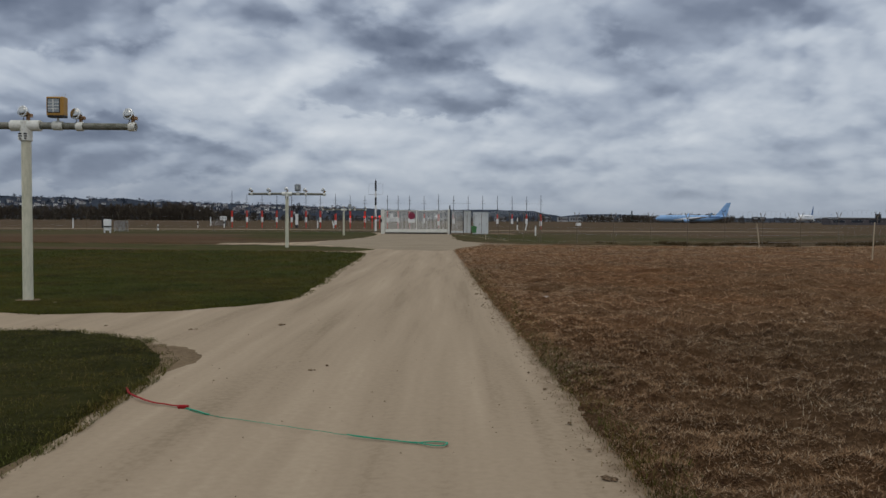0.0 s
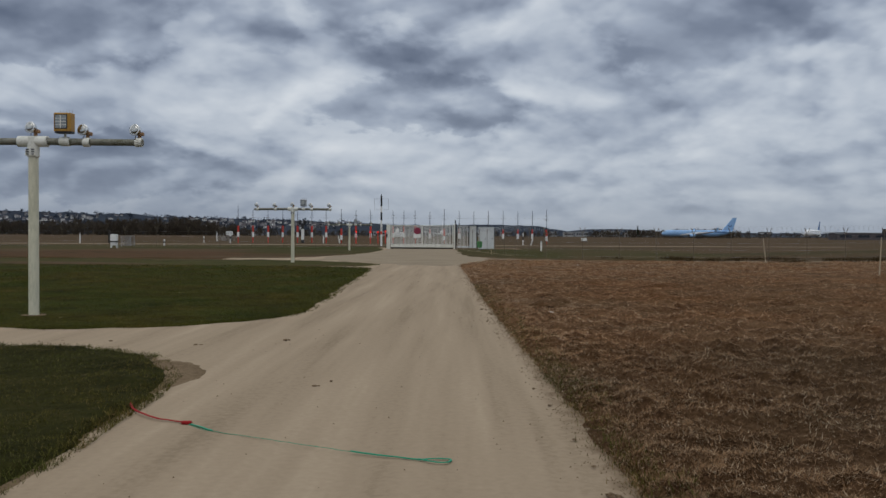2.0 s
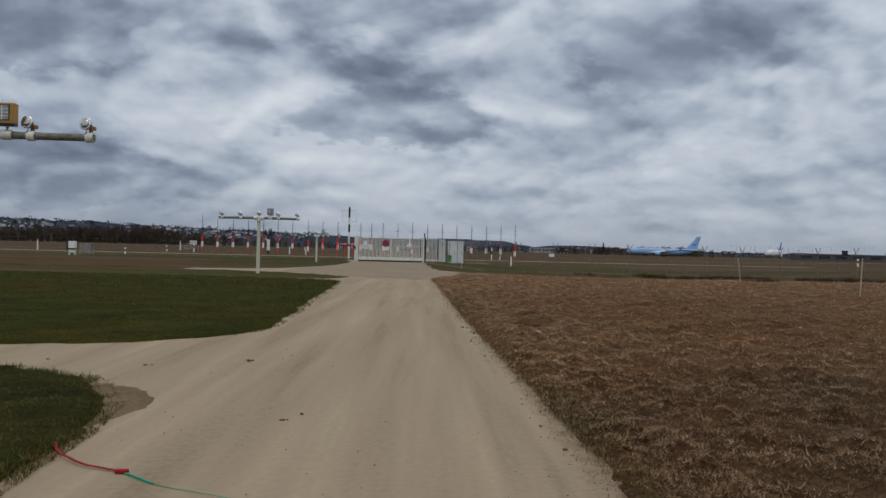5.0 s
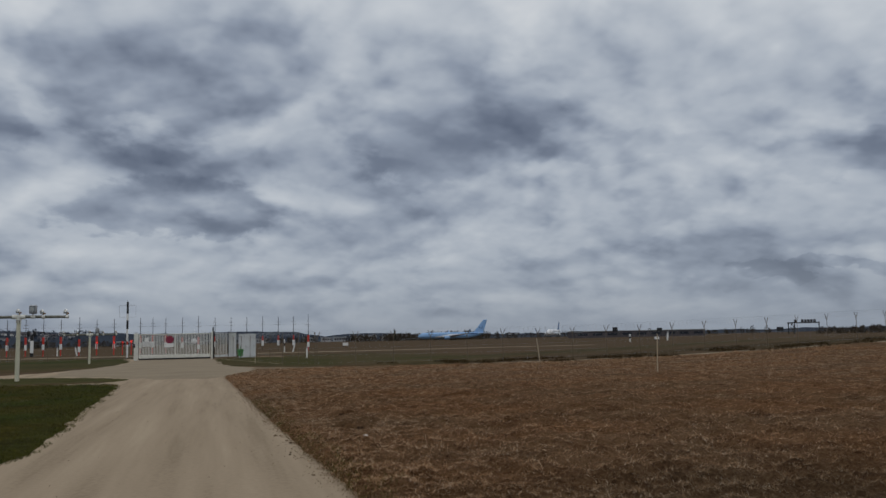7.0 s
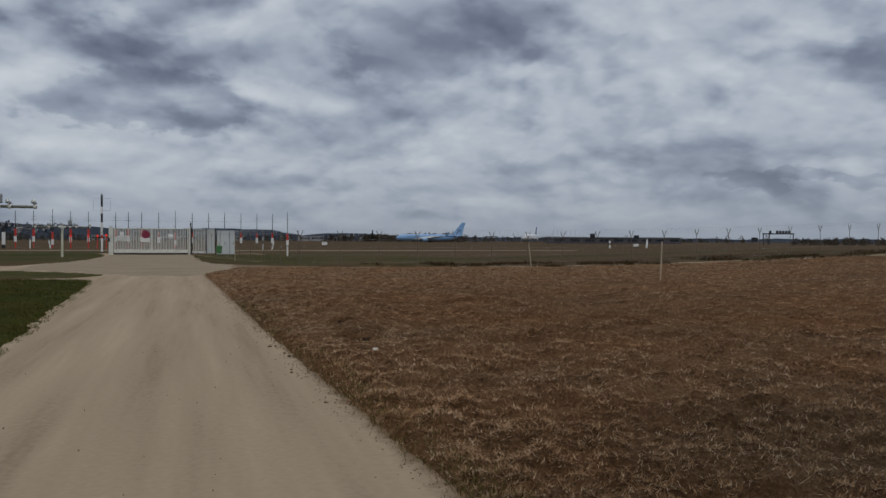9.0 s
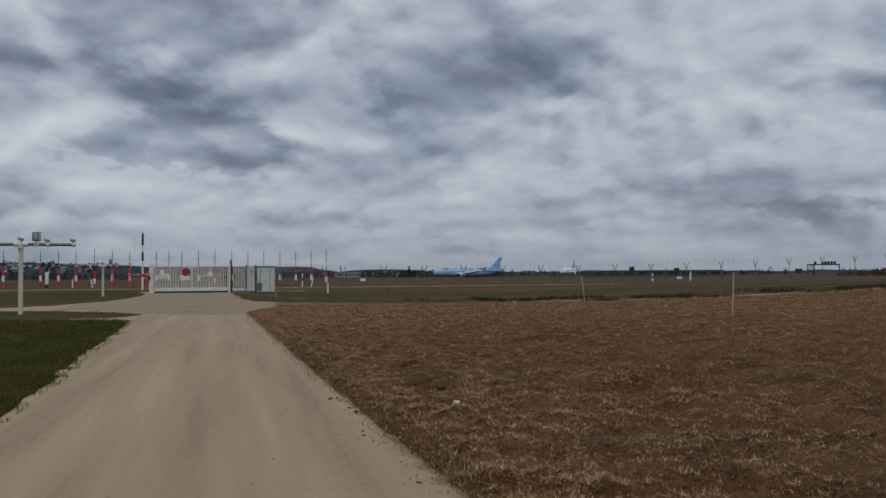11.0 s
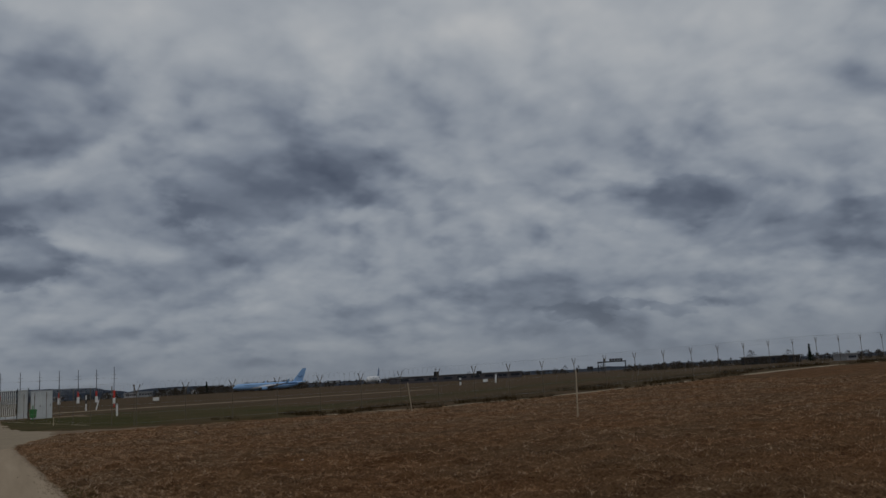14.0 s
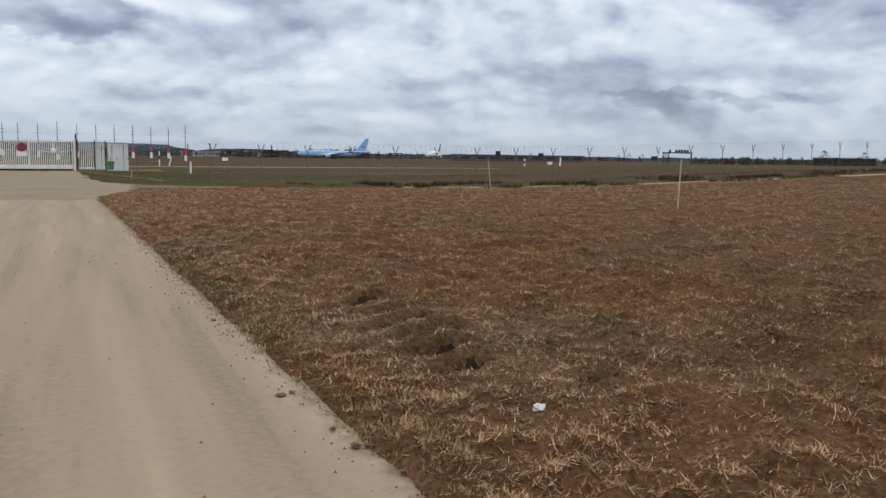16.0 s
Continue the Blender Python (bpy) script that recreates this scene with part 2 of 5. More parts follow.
drift(SOIL, (0.90, 0.83, 0.78), (0.82, 0.86, 0.90), 0.3)
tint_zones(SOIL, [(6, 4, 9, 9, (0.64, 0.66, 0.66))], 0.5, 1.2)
MEADOW = mat("winter_meadow", [(0.030, 0.023, 0.010), (0.066, 0.045, 0.025), (0.089, 0.057, 0.033), (0.046, 0.038, 0.017), (0.082, 0.059, 0.034)], 0.05, 0.95, bump=0.5, where="World", stretch=(0.5, 1.6, 1), fine=25.0, contrast=0.45, spec=0.03)
tint_zones(MEADOW, [(11, 76, 11, 24, (0.82, 0.96, 0.72)), (4, 72, 5, 22, (0.82, 0.94, 0.72)), (-11, 78, 8, 18, (0.70, 0.92, 0.58)), (-9, 43.5, 8, 4.5, (0.68, 0.95, 0.52)), (-34, 96, 30, 18, (0.74, 0.94, 0.62)), (-30, 60, 18, 11, (0.95, 0.82, 0.72)), (-24, 46, 9, 4, (0.70, 0.92, 0.55)), (45, 58, 26, 3, (0.66, 0.70, 0.60)), (36, 70, 30, 6, (0.86, 0.94, 0.80))], 0.25, 1.6)
TURF = mat("short_turf", [(0.008, 0.007, 0.002), (0.022, 0.021, 0.006), (0.033, 0.033, 0.008), (0.057, 0.042, 0.018)], 0.8, 0.95, bump=1.0, where="World", fine=18.0, contrast=0.5, dist=0.06, spec=0.03)
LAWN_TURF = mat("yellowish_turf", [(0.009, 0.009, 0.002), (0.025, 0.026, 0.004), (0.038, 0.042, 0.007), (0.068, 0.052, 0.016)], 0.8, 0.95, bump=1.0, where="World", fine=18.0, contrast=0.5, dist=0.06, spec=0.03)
SAND = mat("sandy_gravel", [(0.225, 0.173, 0.116), (0.293, 0.227, 0.156), (0.328, 0.256, 0.178), (0.374, 0.297, 0.208)], 1.25, 0.92, bump=0.25, where="World", stretch=(1.5, 0.07, 1), fine=14.0, contrast=0.25, dist=0.008, even=True, detail=3.0, spec=0.06)
edge_dirt(SAND, (0.165, 0.116, 0.074))
DIRT = mat("bare_earth", [(0.103, 0.072, 0.042), (0.162, 0.116, 0.071), (0.206, 0.154, 0.098)], 1.6, 0.95, bump=0.5, where="World", fine=12.0, spec=0.04)
TRACK = mat("pale_track", [(0.16, 0.12, 0.075), (0.30, 0.25, 0.18), (0.38, 0.33, 0.26)], 0.6, 0.95, bump=0.3, where="World", fine=8.0, spec=0.04)
ASPHALT = mat("worn_paving", [(0.212, 0.169, 0.119), (0.251, 0.202, 0.140), (0.290, 0.234, 0.165)], 0.4, 0.9, bump=0.2, where="World", fine=14.0, spec=0.06)
STRAW = mat("straw_blades", [(0.098, 0.052, 0.026), (0.276, 0.156, 0.079), (0.357, 0.216, 0.114), (0.311, 0.175, 0.089), (0.460, 0.303, 0.178), (0.668, 0.521, 0.362)], island=True, rough=0.8, spec=0.04)
drift(STRAW, (0.95, 0.89, 0.85), (0.86, 0.91, 0.98), 0.3)
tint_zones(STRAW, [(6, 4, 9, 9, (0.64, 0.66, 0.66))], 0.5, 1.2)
BLADES = mat("grass_blades", [(0.023, 0.022, 0.006), (0.048, 0.047, 0.011), (0.078, 0.079, 0.018), (0.058, 0.056, 0.014), (0.114, 0.109, 0.031), (0.186, 0.142, 0.064)], island=True, rough=0.75, spec=0.04)
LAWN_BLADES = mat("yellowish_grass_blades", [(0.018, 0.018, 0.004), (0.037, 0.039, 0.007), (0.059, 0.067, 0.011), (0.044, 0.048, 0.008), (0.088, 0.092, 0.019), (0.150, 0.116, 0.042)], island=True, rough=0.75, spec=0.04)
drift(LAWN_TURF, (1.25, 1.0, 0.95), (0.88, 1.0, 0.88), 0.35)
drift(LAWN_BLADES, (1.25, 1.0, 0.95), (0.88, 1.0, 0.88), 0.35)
drift(BLADES, (1.2, 1.0, 0.95), (0.85, 0.95, 0.85), 0.6)
PAINT = mat("weathered_white_paint", [(0.50, 0.50, 0.44), (0.66, 0.66, 0.60), (0.74, 0.74, 0.69)], 3.0, 0.55, bump=0.08, fine=8.0)
OLD_PAINT = mat("greenish_white_paint", [(0.420, 0.420, 0.315), (0.578, 0.560, 0.432), (0.651, 0.620, 0.495)], 2.5, 0.6, bump=0.08, stretch=(1, 1, 0.3))
PIPE = mat("mossy_metal_pipe", [(0.045, 0.042, 0.022), (0.12, 0.12, 0.085), (0.22, 0.22, 0.19), (0.12, 0.075, 0.035)], 5.0, 0.6, metal=0.3, bump=0.15, stretch=(2, 1, 1))
STEEL = mat("galvanised_steel", tones((0.36, 0.37, 0.38)), 6.0, 0.45, metal=0.6, bump=0.05)
DARK = mat("dark_steel", tones((0.03, 0.03, 0.032)), 6.0, 0.5, metal=0.3)
POST = mat("grey_fence_post", tones((0.155, 0.13, 0.10)), 5.0, 0.8, spec=0.1)
WIRE = mat("bright_wire", tones((0.42, 0.44, 0.46)), 5.0, 0.4, metal=0.7)
YELLOW = mat("yellow_lacquer", [(0.259, 0.133, 0.020), (0.374, 0.203, 0.036), (0.403, 0.231, 0.056)], 6.0, 0.5, bump=0.05)
CHROME = mat("lamp_reflector", tones((0.62, 0.62, 0.60), 0.12), 9.0, 0.18, metal=1.0)
LENS = mat("lamp_glass", tones((0.25, 0.28, 0.30)), 8.0, 0.12, metal=0.0, spec=0.6)
MIRROR = mat("lamp_mirror", tones((0.42, 0.42, 0.40), 0.3), 22.0, 0.14, metal=0.95)
BROWN = mat("rusty_bracket", tones((0.28, 0.16, 0.08)), 9.0, 0.7)
RED = mat("signal_red", [(0.42, 0.030, 0.020), (0.56, 0.045, 0.030), (0.60, 0.07, 0.05)], 3.0, 0.55)
WHITE = mat("signal_white", tones((0.74, 0.74, 0.72), 0.08), 3.0, 0.5)
PANEL = mat("pale_sheet_metal", [(0.50, 0.52, 0.52), (0.60, 0.62, 0.62), (0.66, 0.68, 0.68)], 1.5, 0.5, bump=0.05, stretch=(1, 1, 0.4))
SLAT = mat("white_gate_slat", tones((0.66, 0.66, 0.62), 0.1), 4.0, 0.5)
GREEN = mat("green_plastic", tones((0.06, 0.22, 0.07)), 5.0, 0.5)
MAROON = mat("faded_red_sign", tones((0.22, 0.025, 0.055), 0.15), 4.0, 0.5)
WOOD = mat("raw_wood", [(0.34, 0.27, 0.18), (0.46, 0.38, 0.27), (0.52, 0.45, 0.34)], 8.0, 0.8, bump=0.2, stretch=(4, 4, 0.5))
STONE = mat("pale_stone", tones((0.62, 0.60, 0.56), 0.18), 9.0, 0.85, bump=0.4)
CLOD = mat("dark_clod", tones((0.17, 0.118, 0.074), 0.4), 20.0, 0.95, bump=0.6, spec=0.04)
LEASH_RED = mat("red_webbing", tones((0.27, 0.014, 0.016), 0.25), 60.0, 0.8, bump=0.3, spec=0.15)
LEASH_GREEN = mat("green_webbing", tones((0.02, 0.26, 0.15), 0.25), 60.0, 0.7, bump=0.3)
LAMP_RED = mat("lit_red_lamp", [(1.0, 0.05, 0.04)], glow=2.2)
SKYBLUE = mat("light_blue_livery", tones((0.25, 0.43, 0.70), 0.08), 0.3, 0.4)
DEEPBLUE = mat("deep_blue_livery", tones((0.05, 0.13, 0.30), 0.1), 0.3, 0.4)
AIRWHITE = mat("white_livery", tones((0.74, 0.75, 0.76), 0.05), 0.3, 0.4)
AIRGREY = mat("grey_wing", tones((0.42, 0.45, 0.48), 0.1), 0.3, 0.4)
WINDOW = mat("dark_glazing", tones((0.03, 0.035, 0.045)), 4.0, 0.15)
HOUSE = mat("pale_render", tones((0.43, 0.425, 0.42), 0.35), 0.2, 0.8)


def vary(m, dark, light):
    """Each object takes its own tone."""
    t = m.node_tree
    ramp = t.nodes.new("ShaderNodeValToRGB")
    ramp.color_ramp.elements[0].color, ramp.color_ramp.elements[1].color = (*dark, 1), (*light, 1)
    t.links.new(t.nodes.new("ShaderNodeObjectInfo").outputs["Random"], ramp.inputs[0])
    t.links.new(ramp.outputs[0], t.nodes["Principled BSDF"].inputs["Base Color"])


vary(HOUSE, (0.12, 0.12, 0.14), (0.80, 0.78, 0.74))
ROOF = mat("dark_roof_tiles", tones((0.085, 0.075, 0.08), 0.3), 0.5, 0.85)
SHED = mat("grey_cladding", tones((0.30, 0.31, 0.32), 0.15), 0.1, 0.7)
BARK = mat("bare_winter_wood", [(0.032, 0.028, 0.022), (0.065, 0.053, 0.041), (0.087, 0.070, 0.047)], 0.3, 0.95, spec=0.04)
NEEDLES = mat("dark_conifer", tones((0.014, 0.020, 0.012), 0.4), 0.4, 0.95, spec=0.04)
# the blue of the distance haze is mixed into these woodland tones
FOREST = mat("haze_tinted_woodland", [(0.018, 0.024, 0.038), (0.032, 0.041, 0.057), (0.052, 0.061, 0.075)], 0.02, 0.95, where="World", fine=6.0, bump=0.4, dist=4.0, spec=0.03)


# ---- mesh helpers ----
def link_mesh(name, bm, material, parent=None, label="", smooth=False):
    me = bpy.data.meshes.new(name)
    bm.normal_update()
    bm.to_mesh(me)
    bm.free()
    for m in (material if isinstance(material, (list, tuple)) else [material]):
        me.materials.append(m)
    if smooth:
        me.shade_smooth()
    ob = new(name, me)
    if parent is not None:
        ob.parent = parent
    if label:
        ob["label"] = label
    return ob


def part(name, bm, material, parent, label="", smooth=False):
    return link_mesh(name, bm, material, parent, label, smooth)


def thing(name, label, category, at=(0, 0, 0), turn=0, group=""):
    ob = new(name)
    ob.empty_display_size = 0.1
    ob.matrix_basis = pose(*at, 0, 0, turn)
    return tagged(ob, label, category, group)


def add_box(bm, x0, x1, y0, y1, z0, z1, bevel=0.0, turn=None):
    made = bmesh.ops.create_cube(bm, size=1)["verts"]
    for v in made:
        v.co = Vector(((x0 + x1) / 2 + v.co.x * (x1 - x0), (y0 + y1) / 2 + v.co.y * (y1 - y0), (z0 + z1) / 2 + v.co.z * (z1 - z0)))
        if turn is not None:
            v.co = turn @ v.co
    if bevel:
        edges = list({e for v in made for e in v.link_edges})
        bmesh.ops.bevel(bm, geom=edges, offset=bevel, segments=1, affect="EDGES")
    return bm


def add_tube(bm, a, b, r0, r1=None, sides=12, caps=True):
    a, b = Vector(a), Vector(b)
    r1 = r0 if r1 is None else r1
    turn = (b - a).to_track_quat("Z", "Y").to_matrix()
    rings = []
    for centre, r in ((a, r0), (b, r1)):
        rings.append([bm.verts.new(centre + turn @ Vector((r * math.cos(2 * math.pi * k / sides), r * math.sin(2 * math.pi * k / sides), 0))) for k in range(sides)])
    for k in range(sides):
        bm.faces.new((rings[0][k], rings[0][(k + 1) % sides], rings[1][(k + 1) % sides], rings[1][k]))
    if caps:
        bm.faces.new(rings[0][::-1])
        bm.faces.new(rings[1])
    return bm


def add_spin(bm, profile, centre, axis, sides=20):
    """A lathe: profile of (radius, distance along the axis)."""
    turn = Vector(axis).to_track_quat("Z", "Y").to_matrix()
    rings = []
    for r, d in profile:
        rings.append([bm.verts.new(Vector(centre) + turn @ Vector((r * math.cos(2 * math.pi * k / sides), r * math.sin(2 * math.pi * k / sides), d))) for k in range(sides)])
    for p, q in zip(rings, rings[1:]):
        for k in range(sides):
            bm.faces.new((p[k], p[(k + 1) % sides], q[(k + 1) % sides], q[k]))
    bm.faces.new(rings[0][::-1])
    bm.faces.new(rings[-1])
    return bm


def box_bm(*a, **k):
    return add_box(bmesh.new(), *a, **k)


def tube_bm(*a, **k):
    return add_tube(bmesh.new(), *a, **k)


# ---- lie of the land ----
def smooth_step(a, b, v):
    t = np.clip((np.asarray(v, float) - a) / (b - a), 0, 1)
    return t * t * (3 - 2 * t)


def rise(x, y):
    """The ground climbs by a metre to the east of the field, and falls back beyond the fence."""
    return smooth_step(18, 58, x) * (1 - smooth_step(62, 130, y)) * smooth_step(-10, 30, y)


def fence_y(x):
    return 54.06 - 0.0613 * (x - 10.5)


def graded(start, fine_to, fine, end, growth=1.12):
    out = [start]
    step = fine
    while out[-1] < end:
        if out[-1] >= fine_to:
            step *= growth
        out.append(out[-1] + step)
    return np.array(out)


def wavy(points, step=0.25, amount=0.06, seed=0, limit=60):
    """An outline walked in short steps, with small random bays and tongues."""
    out = []
    n = len(points)
    for k in range(n):
        a, b = Vector(points[k]), Vector(points[(k + 1) % n])
        length = (b - a).length
        count = max(1, min(300, int(length / step))) if length < limit else max(1, int(length / 3))
        side = Vector((-(b - a).y, (b - a).x)).normalized()
        for j in range(count):
            p = a.lerp(b, j / count)
            w = noise.noise((p.x * 1.1, p.y * 1.1, seed)) * 1.3 + noise.noise((p.x * 4.3, p.y * 4.3, seed + 9)) * 0.9
            p = p + side * w * amount
            out.append((p.x, p.y))
    return np.array(out)


def inside_and_near(P, outline):
    """For points P: whether they lie inside the outline, the distance to it, and the nearest place on it."""
    A, B = outline, np.roll(outline, -1, axis=0)
    inside = np.zeros(len(P), bool)
    best = np.full(len(P), 1e9)
    near = np.zeros_like(P)
    for a, b in zip(A, B):
        cross = (a[1] > P[:, 1]) != (b[1] > P[:, 1])
        if abs(b[1] - a[1]) > 1e-12:
            inside ^= cross & (P[:, 0] < (b[0] - a[0]) * (P[:, 1] - a[1]) / (b[1] - a[1]) + a[0])
        d = b - a
        t = np.clip(((P - a) @ d) / max(1e-12, d @ d), 0, 1)
        q = a + t[:, None] * d
        r = np.hypot(*(P - q).T)
        closer = r < best
        best[closer], near[closer] = r[closer], q[closer]
    return inside, best, near


def fractal(X, Y, scale, seed):
    return np.array([noise.fractal((x * scale, y * scale, seed), 0.9, 2.0, 4) for x, y in zip(X, Y)])


def sheet(name, outline, xs, ys, material, height, lumps=0.0, lump_scale=2.0, edge=0.15, extra=None, low=-0.06):
    """A sheet of ground inside an outline. It sinks at its rim, so that it grows out of what lies under it."""
    gx, gy = np.meshgrid(xs, ys)
    P = np.stack([gx.ravel(), gy.ravel()], 1)
    inside, d, near = inside_and_near(P, outline)
    cw = np.gradient(xs)[None, :].repeat(len(ys), 0).ravel()
    ch = np.gradient(ys)[:, None].repeat(len(xs), 1).ravel()
    snap = ~inside & (d < 0.8 * np.hypot(cw, ch))
    P[snap] = near[snap]
    keep = inside | snap
    z = np.zeros(len(P))
    rim = np.where(snap, 0.0, np.clip(d / edge, 0, 1))
    z[keep] = rise(P[keep, 0], P[keep, 1]) + low + (height - low) * np.sqrt(rim[keep])
    if lumps:
        z[keep] += lumps * fractal(P[keep, 0], P[keep, 1], lump_scale, 3.0) * rim[keep]
    if extra is not None:
        z[keep] += extra(P[keep, 0], P[keep, 1]) * rim[keep]
    nx = len(xs)
    idx = np.full(len(P), -1)
    idx[keep] = np.arange(keep.sum())
    i = (np.arange(len(ys) - 1)[:, None] * nx + np.arange(nx - 1)[None, :]).ravel()
    quads = np.stack([i, i + 1, i + 1 + nx, i + nx], 1)
    quads = quads[keep[quads].all(1) & ~snap[quads].all(1)]
    me = bpy.data.meshes.new(name)
    me.from_pydata(np.column_stack([P, z])[keep].tolist(), [], idx[quads].tolist())
    me.materials.append(material)
    me.shade_smooth()
    return new(name, me)


FURROWS = [(2.42, 20.6, 0.36, 0.5, 0.10), (2.42, 20.0, 0.38, 0.35, 0.06), (2.42, 19.55, 0.30, 0.35, 0.09), (2.44, 18.98, 0.40, 0.33, 0.12), (2.26, 18.42, 0.34, 0.28, 0.13), (2.22, 17.9, 0.26, 0.6, 0.14), (2.0, 19.3, 0.3, 0.4, 0.03), (1.85, 18.7, 0.3, 0.4, 0.03), (2.9, 17.3, 0.25, 0.5, 0.07)]


def ruts(x, y):
    """Furrows that a wheel has torn near the road, and hollows of an old track across the field."""
    z = np.zeros_like(x)
    for cx, cy, half, slope, deep in FURROWS:
        along = x - cx
        off = y - cy - slope * along - 0.04 * np.sin(along * 14 + cy)
        z += np.exp(-(along / half) ** 4) * deep * (-1.2 * np.exp(-(off / 0.06) ** 2) + 0.75 * np.exp(-((off - 0.12) / 0.07) ** 2))
    wave = 0.5 + 0.5 * np.sin(x * 7.5)
    for line in (14.6, 17.4):
        z -= 0.10 * wave * np.exp(-((y - line - 0.02 * x) / 0.18) ** 2) * smooth_step(4.0, 5.5, x)
    return z


def tufted(x, y):
    """Hummocks of matted grass a hand or two across, over the larger unevenness."""
    small = np.array([abs(noise.noise((p * 2.7, q * 3.3, 14.0))) + 0.55 * abs(noise.noise((p * 6.5, q * 7.5, 15.0))) for p, q in zip(x, y)])
    return (0.05 * fractal(x, y, 1.1, 3.0) + 0.16 * (small - 0.3) * (1 - 0.5 * smooth_step(22, 40, y))) * (1 - 0.85 * np.exp(-((x - 2.3) / 0.85) ** 4 - ((y - 18.9) / 2.1) ** 4))


def field_relief(x, y):
    return tufted(x, y) + ruts(x, y)


# ---- ground ----
def build_ground():
    xs = np.concatenate([-graded(0, 30, 3, 3200, 1.25)[::-1], graded(0, 90, 3, 3200, 1.25)[1:]])
    ys = np.concatenate([-graded(0, 10, 4, 900, 1.4)[::-1], graded(0, 140, 3, 4200, 1.2)[1:]])
    gx, gy = np.meshgrid(xs, ys)
    z = rise(gx, gy) - 0.06
    nx = len(xs)
    i = (np.arange(len(ys) - 1)[:, None] * nx + np.arange(nx - 1)[None, :]).ravel()
    me = bpy.data.meshes.new("ground")
    me.from_pydata(np.column_stack([gx.ravel(), gy.ravel(), z.ravel()]).tolist(), [], np.stack([i, i + 1, i + 1 + nx, i + nx], 1).tolist())
    me.materials.append(MEADOW)
    me.shade_smooth()
    tagged(new("ground", me), "brown and olive winter meadow reaching the horizon", "meadow", kind="structure")


build_ground()
ROAD_RIM = np.array([(-34, -8), (2.2, -8), (1.8, 14), (1.45, 25), (1.2, 38), (2.5, 44), (7, 48), (7, 98), (-14, 98), (-14, 15), (-34, 15)], float)


EDGE_Y = [3, 5.6, 9.9, 13.9, 18.5, 26.6, 35.8, 41, 44, 47.2, 50]
EDGE_X = [1.55, 1.5, 1.36, 1.22, 1.04, 0.82, 0.57, 0.42, 0.8, 1.6, 2.8]


def road_shape(x, y):
    return 0.010 * np.sin(x * 3.6 + 0.4) * (y < 95) - 0.2 * smooth_step(0.02, 0.35, x - np.interp(y, EDGE_Y, EDGE_X)) * (y < 46)


tagged(sheet("road", ROAD_RIM, np.concatenate([np.arange(-34, -3, 0.5), np.arange(-3, 2.3, 0.12), np.arange(2.3, 7.3, 0.3)]), graded(-8, 45, 0.5, 98, 1.05), SAND, 0.0, 0.012, 0.8, extra=road_shape),
       "pale sandy gravel access road with faint wheel tracks", "road", kind="structure")
FIELD_RIM = wavy([(1.75, -8), (1.58, 4), (1.52, 5.6), (1.47, 7.4), (1.40, 9.9), (1.27, 13.9), (1.14, 16), (1.08, 18.5), (0.99, 21.2), (0.87, 26.6), (0.78, 30.3),
                  (0.62, 35.8), (0.42, 40.6), (0.5, 42.4), (0.8, 43.9), (1.6, 47.2), (2.8, 50.0), (4.5, 50.5), (10, 50.4), (30, 49.3), (60, 47.4), (95, 45.2), (95, -8)], step=0.12, amount=0.05, seed=2)
FIELD_RIM[:, 0] -= 0.05
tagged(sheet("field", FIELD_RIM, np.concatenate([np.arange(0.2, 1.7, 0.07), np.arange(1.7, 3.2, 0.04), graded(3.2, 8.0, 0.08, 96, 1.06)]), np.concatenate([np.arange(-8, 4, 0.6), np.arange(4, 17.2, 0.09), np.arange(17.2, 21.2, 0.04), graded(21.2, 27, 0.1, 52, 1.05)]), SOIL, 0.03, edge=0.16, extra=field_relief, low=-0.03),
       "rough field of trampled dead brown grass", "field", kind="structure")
LAWN_RIM = wavy([(-34, 13.7), (-6.5, 13.75), (-5.65, 13.72), (-4.7, 13.93), (-3.9, 14.45), (-3.1, 14.95), (-2.65, 15.9), (-2.47, 17.1), (-2.56, 20.6), (-2.75, 24),
                 (-2.85, 27), (-2.95, 30.5), (-3.15, 34.2), (-3.4, 37.0), (-4.15, 38.5), (-7.8, 39.0), (-14, 39.6), (-34, 41)], amount=0.06, seed=4)
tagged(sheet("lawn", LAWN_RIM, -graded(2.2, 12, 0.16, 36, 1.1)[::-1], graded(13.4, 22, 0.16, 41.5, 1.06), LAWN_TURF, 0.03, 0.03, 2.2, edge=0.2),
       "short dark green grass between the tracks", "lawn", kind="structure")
EARTH_RIM = wavy([(-2.08, -8), (-2.05, 5.0), (-2.1, 5.8), (-2.12, 6.5), (-2.2, 7.3), (-2.28, 8.2), (-2.3, 9.1), (-2.18, 9.7), (-2.25, 10.1), (-2.53, 10.65), (-3.0, 11.1),
                  (-3.6, 11.5), (-4.4, 11.9), (-5.0, 12.05), (-9, 11.95), (-34, 11.9), (-34, -8)], amount=0.05, seed=5)
tagged(sheet("bare_verge", EARTH_RIM, -graded(1.9, 7, 0.15, 35, 1.15)[::-1], np.concatenate([np.arange(-8, 4, 0.5), np.arange(4, 12.4, 0.15)]), DIRT, 0.016, 0.010, 2.5, edge=0.25, low=-0.03),
       "strip of bare trodden earth along the grass", "bare earth", kind="structure")
NEAR_RIM = wavy([(-2.3, -8), (-2.22, 5.0), (-2.24, 5.9), (-2.25, 6.6), (-2.36, 7.8), (-2.46, 8.9), (-2.46, 9.4), (-2.66, 10.0), (-3.0, 10.75), (-3.4, 11.2), (-4.4, 11.75),
                 (-5.0, 11.9), (-9, 11.8), (-34, 11.7), (-34, -8)], amount=0.07, seed=6)
